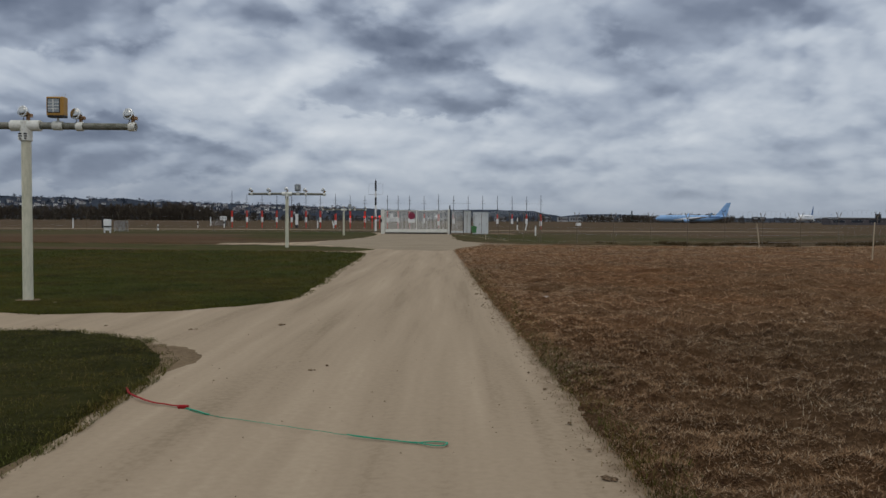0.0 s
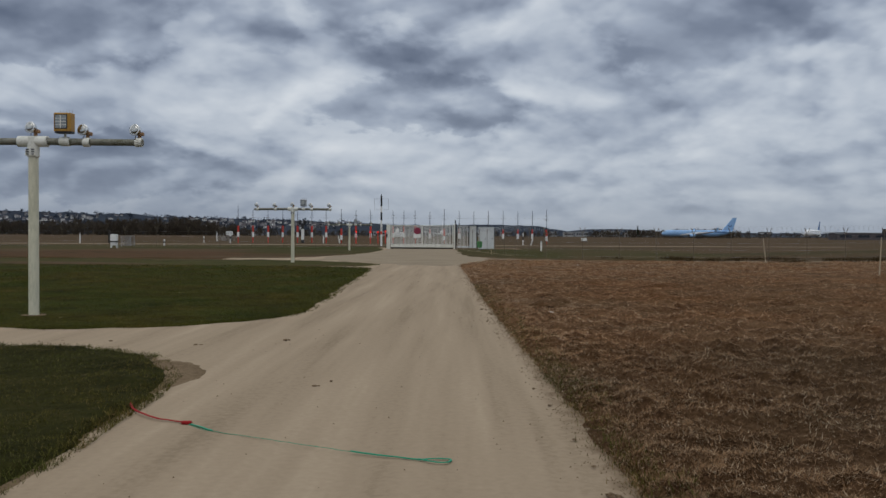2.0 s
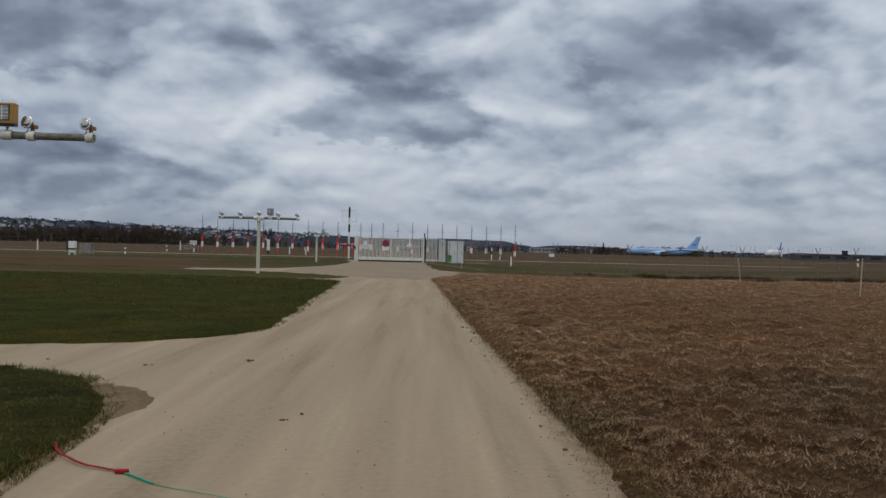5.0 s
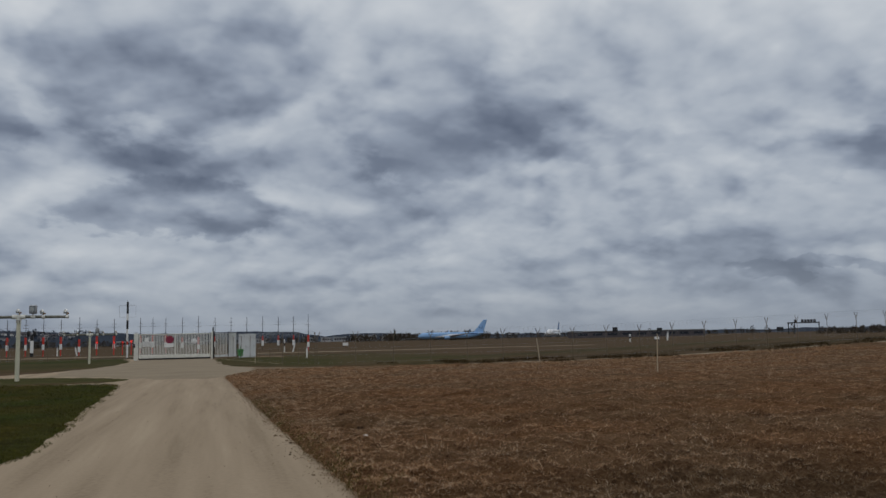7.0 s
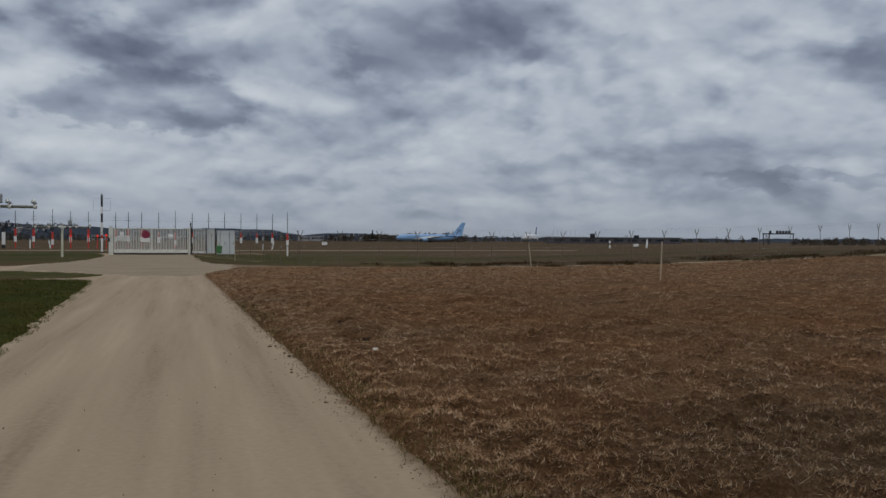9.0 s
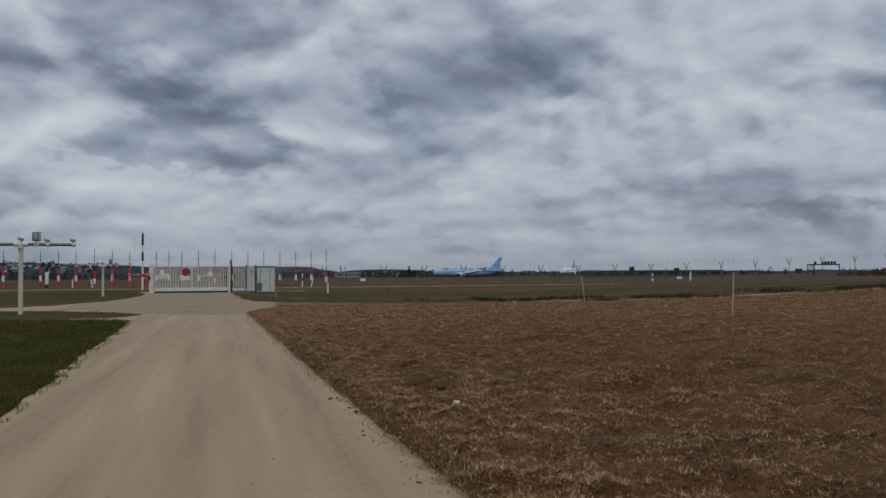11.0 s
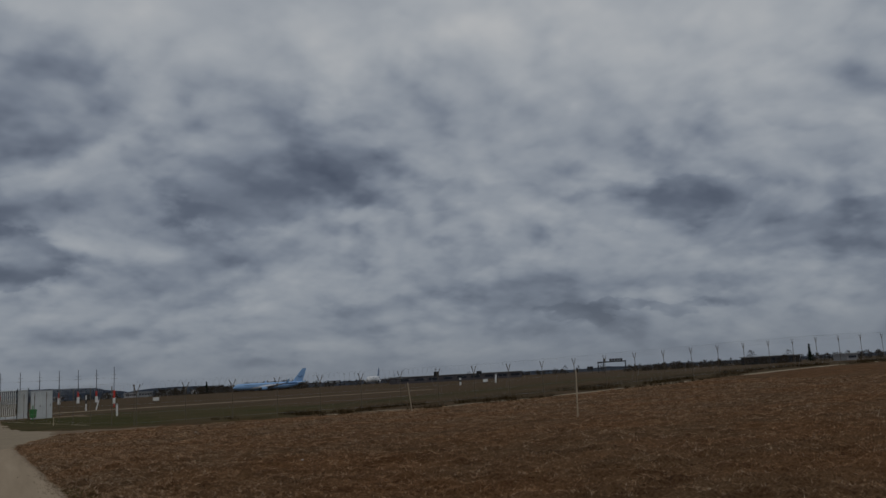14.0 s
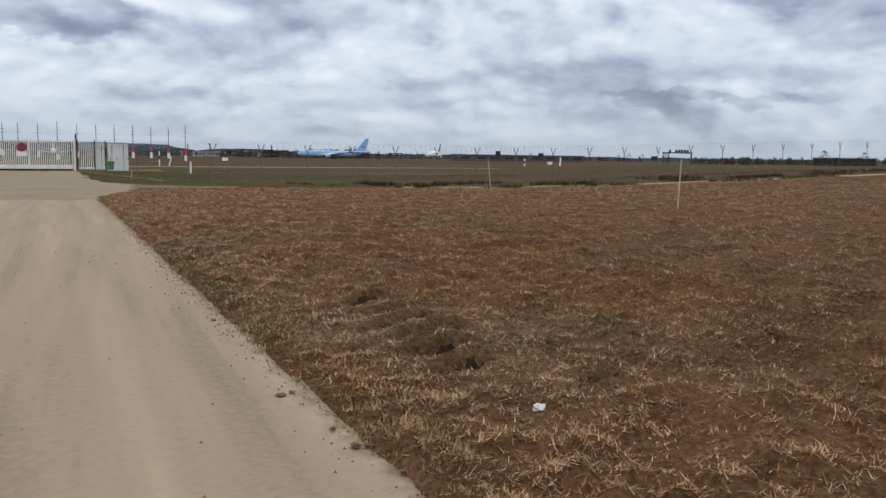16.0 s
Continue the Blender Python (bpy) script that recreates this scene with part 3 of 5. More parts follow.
NEAR_RIM[:, 0] += 0.05
tagged(sheet("near_lawn", NEAR_RIM, -graded(2.0, 8, 0.12, 35, 1.15)[::-1], np.concatenate([np.arange(-8, 4, 0.5), np.arange(4, 12.4, 0.12)]), TURF, 0.045, 0.03, 2.2, edge=0.2),
       "dark green grass corner beside the road", "lawn", kind="structure")
ISLAND_RIM = wavy([(-4.6, 39.4), (-3.2, 41.9), (-4.4, 44.2), (-7.1, 46.6), (-10, 47.9), (-14, 48.4), (-34, 50), (-34, 40.6), (-8, 38.8)], amount=0.08, seed=7)
tagged(sheet("grass_island", ISLAND_RIM, np.arange(-34, -2.5, 0.4), np.arange(38.3, 50.6, 0.3), MEADOW, 0.03, 0.03, 1.5), "tongue of olive grass between two tracks", "grass", kind="structure")
LEFT_RIM = wavy([(-34, 50.2), (-14, 51.6), (-13, 51.8), (-10.4, 52.4), (-8.8, 55.6), (-7.5, 62), (-6.8, 69), (-6.7, 76), (-7.1, 83), (-7.5, 87.6), (-9, 96), (-34, 96)], amount=0.1, seed=8)
tagged(sheet("west_verge", LEFT_RIM, np.arange(-35, -6, 0.5), np.arange(49.5, 97, 0.5), MEADOW, 0.03, 0.03, 1.0), "olive grass verge beside the gate", "grass", kind="structure")
RIGHT_RIM = wavy([(-0.2, 87.6), (0.05, 79), (0.25, 66.5), (0.75, 58.6), (1.5, 56.9), (3.1, 54.1), (4.6, 52.6), (8, 52.4), (12.5, 53.5), (13.5, 57), (11, 64), (9, 74), (6, 88), (0, 92)], step=0.4, amount=0.4, seed=9)
tagged(sheet("east_verge", RIGHT_RIM, np.arange(-1, 25, 0.4), np.arange(51, 95, 0.5), MEADOW, 0.03, 0.03, 1.0), "greener grass verge in front of the fence", "grass", kind="structure")


def band(name, line, width, material, label, category, lift=0.0):
    """A strip of track that follows the lie of the land."""
    bm = bmesh.new()
    rows = []
    for k, (x, y) in enumerate(line):
        a, b = line[max(0, k - 1)], line[min(len(line) - 1, k + 1)]
        side = Vector((-(b[1] - a[1]), b[0] - a[0])).normalized()
        row = []
        for s in (-1, -0.4, 0.4, 1):
            w = width / 2 * s * (1 + 0.35 * noise.noise((x * 0.5, y * 0.5, s)))
            px, py = x + side.x * w, y + side.y * w
            row.append(bm.verts.new((px, py, float(rise(px, py)) + lift - (0.05 if abs(s) == 1 else 0.0))))
        rows.append(row)
    for p, q in zip(rows, rows[1:]):
        for j in range(3):
            bm.faces.new((p[j], q[j], q[j + 1], p[j + 1]))
    bmesh.ops.recalc_face_normals(bm, faces=bm.faces)
    return tagged(link_mesh(name, bm, material, smooth=True), label, category, kind="structure")


band("field_track", [(x, fence_y(x) - 2.7) for x in np.arange(22, 96, 1.0)], 1.0, TRACK, "narrow pale trodden track along the fence", "track", 0.01)
band("faint_track", [(x, fence_y(x) - 2.7) for x in np.arange(14, 22.5, 0.7)], 0.4, TRACK, "faint end of the trodden track", "track", 0.0)
band("service_road", [(x, 121 + 0.01 * x) for x in np.arange(-260, 60, 4.0)], 3.2, ASPHALT, "pale perimeter service road inside the airfield", "road", 0.0)
APRON_RIM = wavy([(-8.6, 56), (-8.0, 49), (-5.0, 45.5), (-3.0, 42.0), (-1.6, 41.0), (0.6, 40.7), (1.0, 44.6), (2.4, 50.0), (2.2, 55.5), (1.3, 59.2), (0.9, 64), (0.5, 78), (0.2, 87.9), (-7.3, 87.9), (-6.9, 78), (-7.0, 68)], step=0.3, amount=0.45, seed=12)
tagged(sheet("gate_apron", APRON_RIM, np.arange(-9.2, 3.2, 0.4), np.arange(40, 89, 0.5), ASPHALT, 0.022, edge=0.5, low=-0.02), "worn grey paving in front of the gate", "paving", kind="structure")
band("gate_drive", [(-3.4, y) for y in np.arange(88, 122, 2.0)], 7.0, ASPHALT, "worn grey drive behind the gate", "road", 0.02)


# ---- approach light masts ----
def light_mast(x, y, base, arm, half, box, colour):
    """A T-shaped mast with five round lamps and a square flasher on its cross pipe."""
    top = thing("light_mast", "white approach light mast with five round lamps, standing in grass", "light mast", (x, y, 0), 0.5, "approach light masts")
    part("pole", tube_bm((0, 0, base - 0.1), (0, 0, arm - 0.26), 0.087, 0.082, 20), OLD_PAINT, top, smooth=False)
    bm = bmesh.new()
    add_spin(bm, [(0.096, arm - 0.27), (0.102, arm - 0.262), (0.102, arm + 0.06), (0.095, arm + 0.085), (0.0, arm + 0.085)], (0, 0, 0), (0, 0, 1), 20)
    add_spin(bm, [(0.085, -0.26), (0.095, -0.255), (0.095, 0.255), (0.085, 0.26)], (0, 0, arm), (1, 0, 0), 20)
    part("tee_collar", bm, PAINT, top, "white tee-shaped collar")
    for s in (-1, 1):
        part("cross_pipe", tube_bm((s * 0.25, 0, arm), (s * half, 0, arm - 0.015), 0.062, 0.058, 16), PIPE, top, "mossy metal pipe")
    for w, z in ((0.028, 0.09), (0.028, 0.05), (0.02, 0.01)):
        for d in (-0.05, 0.04):
            part("painted_mark", box_bm(d - w, d + w, -0.1125, -0.1085, arm - 0.25 + z, arm - 0.225 + z), DARK, top, "black painted mark")
    part("painted_plate", box_bm(-0.09, 0.09, -0.108, -0.09, arm - 0.255, arm - 0.14, bevel=0.003), PAINT, top)
    for lx in (-half + 0.12, -half / 2 + 0.05, -0.03, half / 2 - 0.07, half - 0.12):
        if abs(lx) > 0.1:
            part("clamp", add_spin(bmesh.new(), [(0.075, -0.06), (0.08, -0.055), (0.08, 0.055), (0.075, 0.06)], (lx + 0.05, 0, arm - 0.01), (1, 0, 0), 16), PAINT, top, "white clamp")
        lift = arm + (0.24 if abs(lx) < 0.1 else 0.2)
        lamp = part("lamp", add_spin(bmesh.new(), [(0.03, -0.09), (0.055, -0.075), (0.085, -0.02), (0.098, 0.03), (0.101, 0.05), (0.09, 0.052)], (lx, 0, lift), (-0.25, -1, 0.16), 24), CHROME, top, "round chrome lamp", smooth=True)
        part("lens", add_spin(bmesh.new(), [(0.088, 0.046), (0.06, 0.062), (0.03, 0.068), (0.0, 0.07)], (lx, 0, lift), (-0.25, -1, 0.16), 24), MIRROR, lamp, smooth=True)
        bm = add_box(bmesh.new(), lx + 0.02, lx + 0.06, 0.02, 0.09, arm + 0.05, lift + 0.02, bevel=0.006)
        add_box(bm, lx + 0.03, lx + 0.12, 0.0, 0.08, lift - 0.09, lift - 0.03, bevel=0.008)
        part("bracket", bm, BROWN, lamp)
        part("cable", tube_bm((lx + 0.02, -0.05, lift - 0.1), (lx - 0.01, -0.07, arm - 0.02), 0.008, sides=6), DARK, lamp)
    bx = 0.56
    flasher = part("flasher", box_bm(bx - 0.15, bx + 0.15, -0.12, 0.05, arm + 0.165, arm + 0.49, bevel=0.012), box, top, f"{colour} flasher box")
    part("glass_frame", box_bm(bx - 0.13, bx + 0.09, -0.126, -0.118, arm + 0.21, arm + 0.46, bevel=0.003), DARK, flasher)
    part("glass", box_bm(bx - 0.115, bx + 0.075, -0.131, -0.125, arm + 0.225, arm + 0.445, bevel=0.001), LENS, flasher)
    bm = bmesh.new()
    for k in range(1, 4):
        add_box(bm, bx - 0.115, bx + 0.075, -0.136, -0.127, arm + 0.225 + 0.055 * k - 0.004, arm + 0.225 + 0.055 * k + 0.004)
    add_box(bm, bx - 0.03, bx - 0.018, -0.138, -0.126, arm + 0.225, arm + 0.445)
    part("lamp_grille", bm, PAINT, flasher)
    part("lower_rim", box_bm(bx - 0.135, bx + 0.15, -0.115, 0.04, arm + 0.135, arm + 0.172, bevel=0.006), DARK, flasher)
    bm = tube_bm((bx, 0, arm), (bx, 0, arm + 0.15), 0.022, sides=10)
    add_spin(bm, [(0.07, -0.09), (0.08, -0.08), (0.08, 0.08), (0.07, 0.09)], (bx, 0, arm), (1, 0, 0), 14)
    part("stand", bm, PAINT, flasher)
    for k in range(5):
        part("bird_spike", tube_bm((bx - 0.08 + 0.05 * k, 0, arm + 0.48), (bx - 0.085 + 0.052 * k, 0.01, arm + 0.555), 0.004, sides=5), STEEL, flasher)
    return top


light_mast(-7.03, 15.55, 0.0, 3.075, 1.92, YELLOW, "yellow")
light_mast(-8.17, 43.6, -0.03, 2.77, 1.98, STEEL, "grey")
light_mast(-9.60, 76.0, 0.0, 2.36, 2.05, STEEL, "grey")


def concrete_foot(x, y, r, z):
    bm = add_spin(bmesh.new(), [(r, -0.1), (r, z), (r * 0.93, z + 0.012)], (x, y, 0), (0, 0, 1), 18)
    tagged(link_mesh("mast_footing", bm, DIRT), "flat concrete footing at a mast's foot", "footing")


concrete_foot(-7.03, 15.55, 0.21, 0.035)


# ---- gate ----
def sliding_gate():
    y = 88.0
    gate = thing("sliding_gate", "white steel sliding gate with upright slats, closed across the road", "gate", (0, y, 0))
    left, right, low, high = -6.86, -0.36, 0.16, 2.46
    part("bottom_beam", box_bm(left, right, -0.09, 0.09, low, low + 0.32, bevel=0.012), PAINT, gate)
    part("top_rail", box_bm(left, right, -0.05, 0.05, high - 0.07, high, bevel=0.008), PAINT, gate)
    for x in (left, -3.6, right - 0.08):
        part("stile", box_bm(x, x + 0.08, -0.05, 0.05, low + 0.3, high - 0.05, bevel=0.006), PAINT, gate)
    first = None
    for k in range(45):
        x = left + 0.16 + k * (right - left - 0.26) / 45
        if first is None:
            first = part("slat", box_bm(-0.032, 0.032, -0.02, 0.02, low + 0.31, high - 0.06, bevel=0.004), SLAT, gate)
            slat = first
        else:
            slat = new("slat", first.data)
            slat.parent = gate
        slat.location = (x, 0, 0)
    # a dark box stands in for the line of shadow below the beam
    part("shadow_gap", box_bm(left, right, -0.04, 0.06, 0.02, low + 0.03, bevel=0.003), DARK, gate, "dark strip standing for the shadow under the gate")
    post = part("left_post", box_bm(-7.3, -6.92, -0.16, 0.16, -0.1, 2.52, bevel=0.015), PAINT, gate)
    bm = box_bm(-7.27, -6.95, -0.1, 0.1, 2.50, 2.56, bevel=0.01)
    for k in range(4):
        add_tube(bm, (-7.25 + 0.1 * k, 0, 2.55), (-7.27 + 0.11 * k, 0, 2.72), 0.012, sides=5)
    part("spike_cap", bm, STEEL, post)
    part("latch_box", box_bm(-7.35, -7.18, -0.24, -0.16, 1.2, 1.55, bevel=0.01), DARK, post)
    post = part("right_post", box_bm(-0.30, -0.12, -0.1, 0.1, -0.1, 2.6, bevel=0.012), PAINT, gate)
    part("warning_lamp", add_spin(bmesh.new(), [(0.05, 2.62), (0.06, 2.66), (0.075, 2.9), (0.05, 3.02)], (-0.1, 0, 0), (0, 0, 1), 12), DARK, post, "dark warning lamp")
    part("guide_post", box_bm(-0.11, 0.02, -0.12, 0.12, -0.1, 2.62, bevel=0.012), DARK, gate, "dark guide post")
    plate = part("notice_plate", box_bm(-6.5, -5.52, -0.075, -0.062, 1.28, 1.75, bevel=0.003), WHITE, gate, "white notice plate")
    part("upper_plate", box_bm(-6.35, -5.98, -0.075, -0.062, 1.76, 2.1, bevel=0.003), WHITE, gate, "white notice plate")
    bm = bmesh.new()
    for k in range(4):
        add_box(bm, -6.44, -5.62 - 0.12 * (k % 2), -0.079, -0.0745, 1.34 + 0.1 * k, 1.375 + 0.1 * k)
    part("printed_bar", bm, STEEL, plate)
    part("sign_plate", box_bm(-4.5, -3.72, -0.075, -0.062, 1.18, 1.56, bevel=0.003), WHITE, gate, "white sign plate")
    part("round_sign", add_spin(bmesh.new(), [(0.36, 0.0), (0.37, 0.01), (0.36, 0.02)], (-4.1, -0.065, 1.9), (0, -1, 0), 28), MAROON, gate, "faded dark red round sign")
    # fixed panel beside the gate
    panel = thing("fixed_fence_panel", "grey-white fixed slat fence panel between gate and cabinet", "fence panel", (0, y, 0))
    part("bottom_rail", box_bm(0.05, 2.1, -0.06, 0.06, 0.14, 0.36, bevel=0.01), PANEL, panel)
    part("top_rail", box_bm(0.05, 2.1, -0.05, 0.05, 2.38, 2.44, bevel=0.006), PANEL, panel)
    for k in range(13):
        slat = new("slat", first.data)
        slat.parent = panel
        slat.location = (0.16 + k * 0.145, 0, -0.04)
    part("backing_sheet", box_bm(1.36, 2.08, 0.03, 0.05, 0.3, 2.38), PANEL, panel)
    for x in (1.32, 2.14):
        part("post", box_bm(x - 0.035, x + 0.035, -0.09, -0.02, -0.1, 2.56, bevel=0.005), DARK, panel, "dark post")
    cabinet = thing("equipment_cabinet", "pale sheet-metal equipment cabinet beside the gate", "cabinet", (0, y, 0))
    part("body", box_bm(2.36, 3.93, -0.05, 1.5, 0.02, 2.28, bevel=0.015), PANEL, cabinet)
    part("lid", box_bm(2.32, 3.97, -0.09, 1.54, 2.28, 2.34, bevel=0.01), STEEL, cabinet)
    part("plinth", box_bm(2.4, 3.9, -0.02, 1.45, -0.1, 0.03), DARK, cabinet)
    for x0, x1 in ((2.42, 3.12), (3.18, 3.88)):
        door = part("door", box_bm(x0, x1, -0.075, -0.05, 0.1, 2.22, bevel=0.008), PANEL, cabinet)
        part("handle", box_bm(x1 - 0.12, x1 - 0.08, -0.10, -0.074, 1.0, 1.2, bevel=0.004), DARK, door)
    return first


SLAT_OB = sliding_gate()


def litter_bin(x, y):
    bin_ = thing("litter_bin", "small green plastic bin on a post near the fence", "bin", (x, y, 0))
    part("body", add_spin(bmesh.new(), [(0.19, 0.25), (0.23, 0.3), (0.26, 0.85), (0.27, 0.88), (0.24, 0.87)], (0, 0, 0), (0, 0, 1), 16), GREEN, bin_)
    part("bag", add_spin(bmesh.new(), [(0.24, 0.84), (0.285, 0.83), (0.29, 0.74), (0.26, 0.72)], (0, 0, 0), (0, 0, 1), 14), GREEN, bin_)
    part("post", tube_bm((0.0, 0.3, -0.1), (0.0, 0.3, 1.15), 0.035, sides=8), GREEN, bin_)


litter_bin(2.3, 82.0)


# ---- fence ----
def fence_run(name, label, points, height, fork, spacing_mesh, coil=True):
    """Posts with forked tops, strands of wire and a coil along the top. points: the feet of the posts."""
    fence = thing(name, label, "fence", (points[0][0], points[0][1], 0))
    ox, oy = points[0]
    feet = [Vector((x - ox, y - oy, float(rise(x, y)))) for x, y in points]
    bm = tube_bm((0, 0, -0.15), (0, 0, height * 0.80), 0.016, sides=8)
    if fork:
        for s in (-1, 1):
            add_tube(bm, (0, 0, height * 0.79), (s * 0.18, 0.05 * s, height), 0.019, sides=6)
    else:
        add_tube(bm, (0, 0, height * 0.79), (0, 0, height), 0.026, sides=6)
    first = part("post", bm, POST, fence)
    first.location = feet[0]
    for f in feet[1:]:
        p = new("post", first.data)
        p.parent, p.location = fence, f
    strands = [0.08, 0.30, 0.52, 0.75]
    for h in strands:
        bm = bmesh.new()
        for a, b in zip(feet, feet[1:]):
            add_tube(bm, a + Vector((0, 0, h * height)), b + Vector((0, 0, h * height)), 0.0018, sides=3, caps=False)
        part("wire_strand", bm, WIRE, fence)
    # chain-link wires, leaning both ways
    bm = bmesh.new()
    for a, b in zip(feet, feet[1:]):
        n = max(2, int((b - a).length / spacing_mesh))
        for k in range(n):
            p, q = a.lerp(b, k / n), a.lerp(b, (k + 1) / n)
            for u, v in ((p, q), (q, p)):
                w = Vector((0, 0.0015, 0))
                c = [bm.verts.new(u + Vector((0, 0, 0.06)) + w), bm.verts.new(u + Vector((0, 0, 0.06)) - w), bm.verts.new(v + Vector((0, 0, height * 0.75)) - w), bm.verts.new(v + Vector((0, 0, height * 0.75)) + w)]
                bm.faces.new(c)
    part("chain_link", bm, WIRE, fence)
    # the coil
    if coil:
        bm = bmesh.new()
        last = None
        for a, b in zip(feet, feet[1:]):
            turns = max(3, int((b - a).length / 0.28))
            for k in range(turns * 8):
                t = k / (turns * 8)
                ang = 2 * math.pi * k / 8
                c = a.lerp(b, t) + Vector((0, 0.2 * math.cos(ang), height * 0.97 + 0.20 * math.sin(ang) + 0.03 * noise.noise((a.x, t * 9, 1.0))))
                w = 0.0038
                ring = [bm.verts.new(c + Vector((w, 0, 0))), bm.verts.new(c + Vector((-w, 0, w))), bm.verts.new(c + Vector((-w, 0, -w)))]
                if last:
                    for j in range(3):
                        bm.faces.new((last[j], last[(j + 1) % 3], ring[(j + 1) % 3], ring[j]))
                last = ring
        part("razor_coil", bm, WIRE, fence, "bright coil of barbed wire")
    return fence


fence_run("perimeter_fence", "wire mesh perimeter fence with forked posts and barbed coil", [(5.9 + 2.3044 * k, 54.34 - 0.141 * k) for k in range(0, 36)], 2.0, True, 0.35)
fence_run("corner_fence", "wire mesh fence running from the gate to its corner", [(0.12, 87.2), (0.5, 84.2), (1.0, 80.8), (1.55, 77.2), (2.1, 73.6), (2.65, 70.0), (3.2, 66.6), (3.7, 63.0), (4.25, 59.2), (5.0, 56.4), (5.8, 54.45)], 2.0, False, 0.5)
fence_run("west_fence", "wire mesh fence with forked posts west of the gate", [(-8.0 - 3.4 * k, 88.2 + 0.05 * k) for k in range(0, 26)], 2.25, True, 0.6, False)
band("fence_kerb", [(0.15, 86.0), (1.5, 77.0), (2.95, 68.3), (4.25, 59.2)], 0.1, TRACK, "thin pale kerb strip under the corner fence", "kerb", 0.045)


# ---- stakes and posts ----
def stake(x, y, z, top, lean_x, name="wooden_stake", label="thin raw wooden stake standing in the field", r=0.022):
    bm = add_tube(bmesh.new(), (0, 0, -0.2), (lean_x, 0.0, top), r, r * 0.85, 8)
    ob = link_mesh(name, bm, WOOD)
    ob.location = (x, y, z)
    return tagged(ob, label, "stake", "stakes in the field")


stake(17.0, 46.4, -0.12, 1.47, -0.2)
stake(16.15, 32.63, 0.08, 1.40, 0.07)
stake(2.75, 64.2, 0.0, 0.5, 0.02, label="short pale stake in the verge by the bin")


def marker_post(x, y, height, width, bands, label, lean=0.0):
    """A flat marker post in stacked bands of colour, from the ground up."""
    post = thing("marker_post", label, "marker post", (x, y, 0), 0, "airfield marker posts")
    post.rotation_euler = (0, radians(lean), 0)
    z = -0.1
    for m, share in bands:
        top = z + (height + 0.1) * share
        part("band", box_bm(-width / 2, width / 2, -width / 2, width / 2, z, top, bevel=width * 0.08), m, post)
        z = top
    return post


WHITE_ONLY = [(WHITE, 0.86), (STEEL, 0.14)]
BLACK_WHITE = [(WHITE, 0.45), (DARK, 0.25), (WHITE, 0.30)]
marker_post(8.42, 83.4, 0.95, 0.13, WHITE_ONLY, "plain white marker post inside the fence")
marker_post(10.2, 131, 1.9, 0.150, BLACK_WHITE, "white marker post with a black band")
marker_post(11.5, 131.5, 1.4, 0.150, WHITE_ONLY, "white marker post leaning to one side", 14)
marker_post(85.5, 165, 1.5, 0.262, BLACK_WHITE, "white marker post with a black band")
marker_post(100.9, 176, 2.0, 0.300, WHITE_ONLY, "white marker post leaning to one side", 5)
marker_post(-57.8, 127, 1.5, 0.150, WHITE_ONLY, "plain white marker post by the service road")
marker_post(-37.6, 107, 0.712, 0.14, BLACK_WHITE, "white marker post with a black band")
marker_post(-44.3, 145, 1.0, 0.150, BLACK_WHITE, "white marker post with a black band")
marker_post(-39.4, 144, 1.5, 0.165, BLACK_WHITE, "white marker post with a black band")
marker_post(-23.3, 144.5, 1.35, 0.165, WHITE_ONLY, "plain white marker post by the antennas")
marker_post(-20.5, 144.5, 1.35, 0.165, WHITE_ONLY, "white marker post leaning to one side", -10)
marker_post(-50.0, 172, 1.9, 0.165, WHITE_ONLY, "plain white marker post by a cage")


def blinker(x, y):
    """A dark stake with two small dark lamps on white and black bands."""
    ob = thing("signal_stand", "black and white signal stand with two dark lamps", "signal", (x, y, 0))
    z = -0.1
    for m, top in ((DARK, 0.5), (WHITE, 2.4), (DARK, 3.3)):
        part("band", box_bm(-0.22, 0.22, -0.2, 0.2, z, top, bevel=0.02), m, ob)
        z = top
    for dx in (-0.55, 0.35):
        part("lamp", add_spin(bmesh.new(), [(0.1, 3.1), (0.24, 3.35), (0.24, 3.75), (0.1, 3.95)], (dx, 0, 0), (0, 0, 1), 12), DARK, ob)


blinker(-27.2, 146)


def banded_pole(x, y):
    ob = thing("banded_pole", "tall black and white pole with a thin antenna loop", "pole", (x, y, 0))
    z = -0.1
    for m, top in ((WHITE, 1.5), (RED, 1.9), (WHITE, 3.41), (DARK, 4.47), (WHITE, 5.3), (DARK, 6.72)):
        part("band", tube_bm((0, 0, z), (0, 0, top), 0.125, sides=12), m, ob)
        z = top
    part("tip", tube_bm((0, 0, 6.7), (0, 0, 6.95), 0.03, sides=6), DARK, ob)
    bm = bmesh.new()
    for a, b in (((-0.95, 0, 4.85), (-0.95, 0, 6.3)), ((0.95, 0, 4.85), (0.95, 0, 6.3)), ((-0.95, 0, 4.85), (0.95, 0, 4.85)), ((-0.95, 0, 6.3), (0.95, 0, 6.3))):
        add_tube(bm, a, b, 0.014, sides=5)
    part("antenna_loop", bm, STEEL, ob)


banded_pole(-10.25, 113)


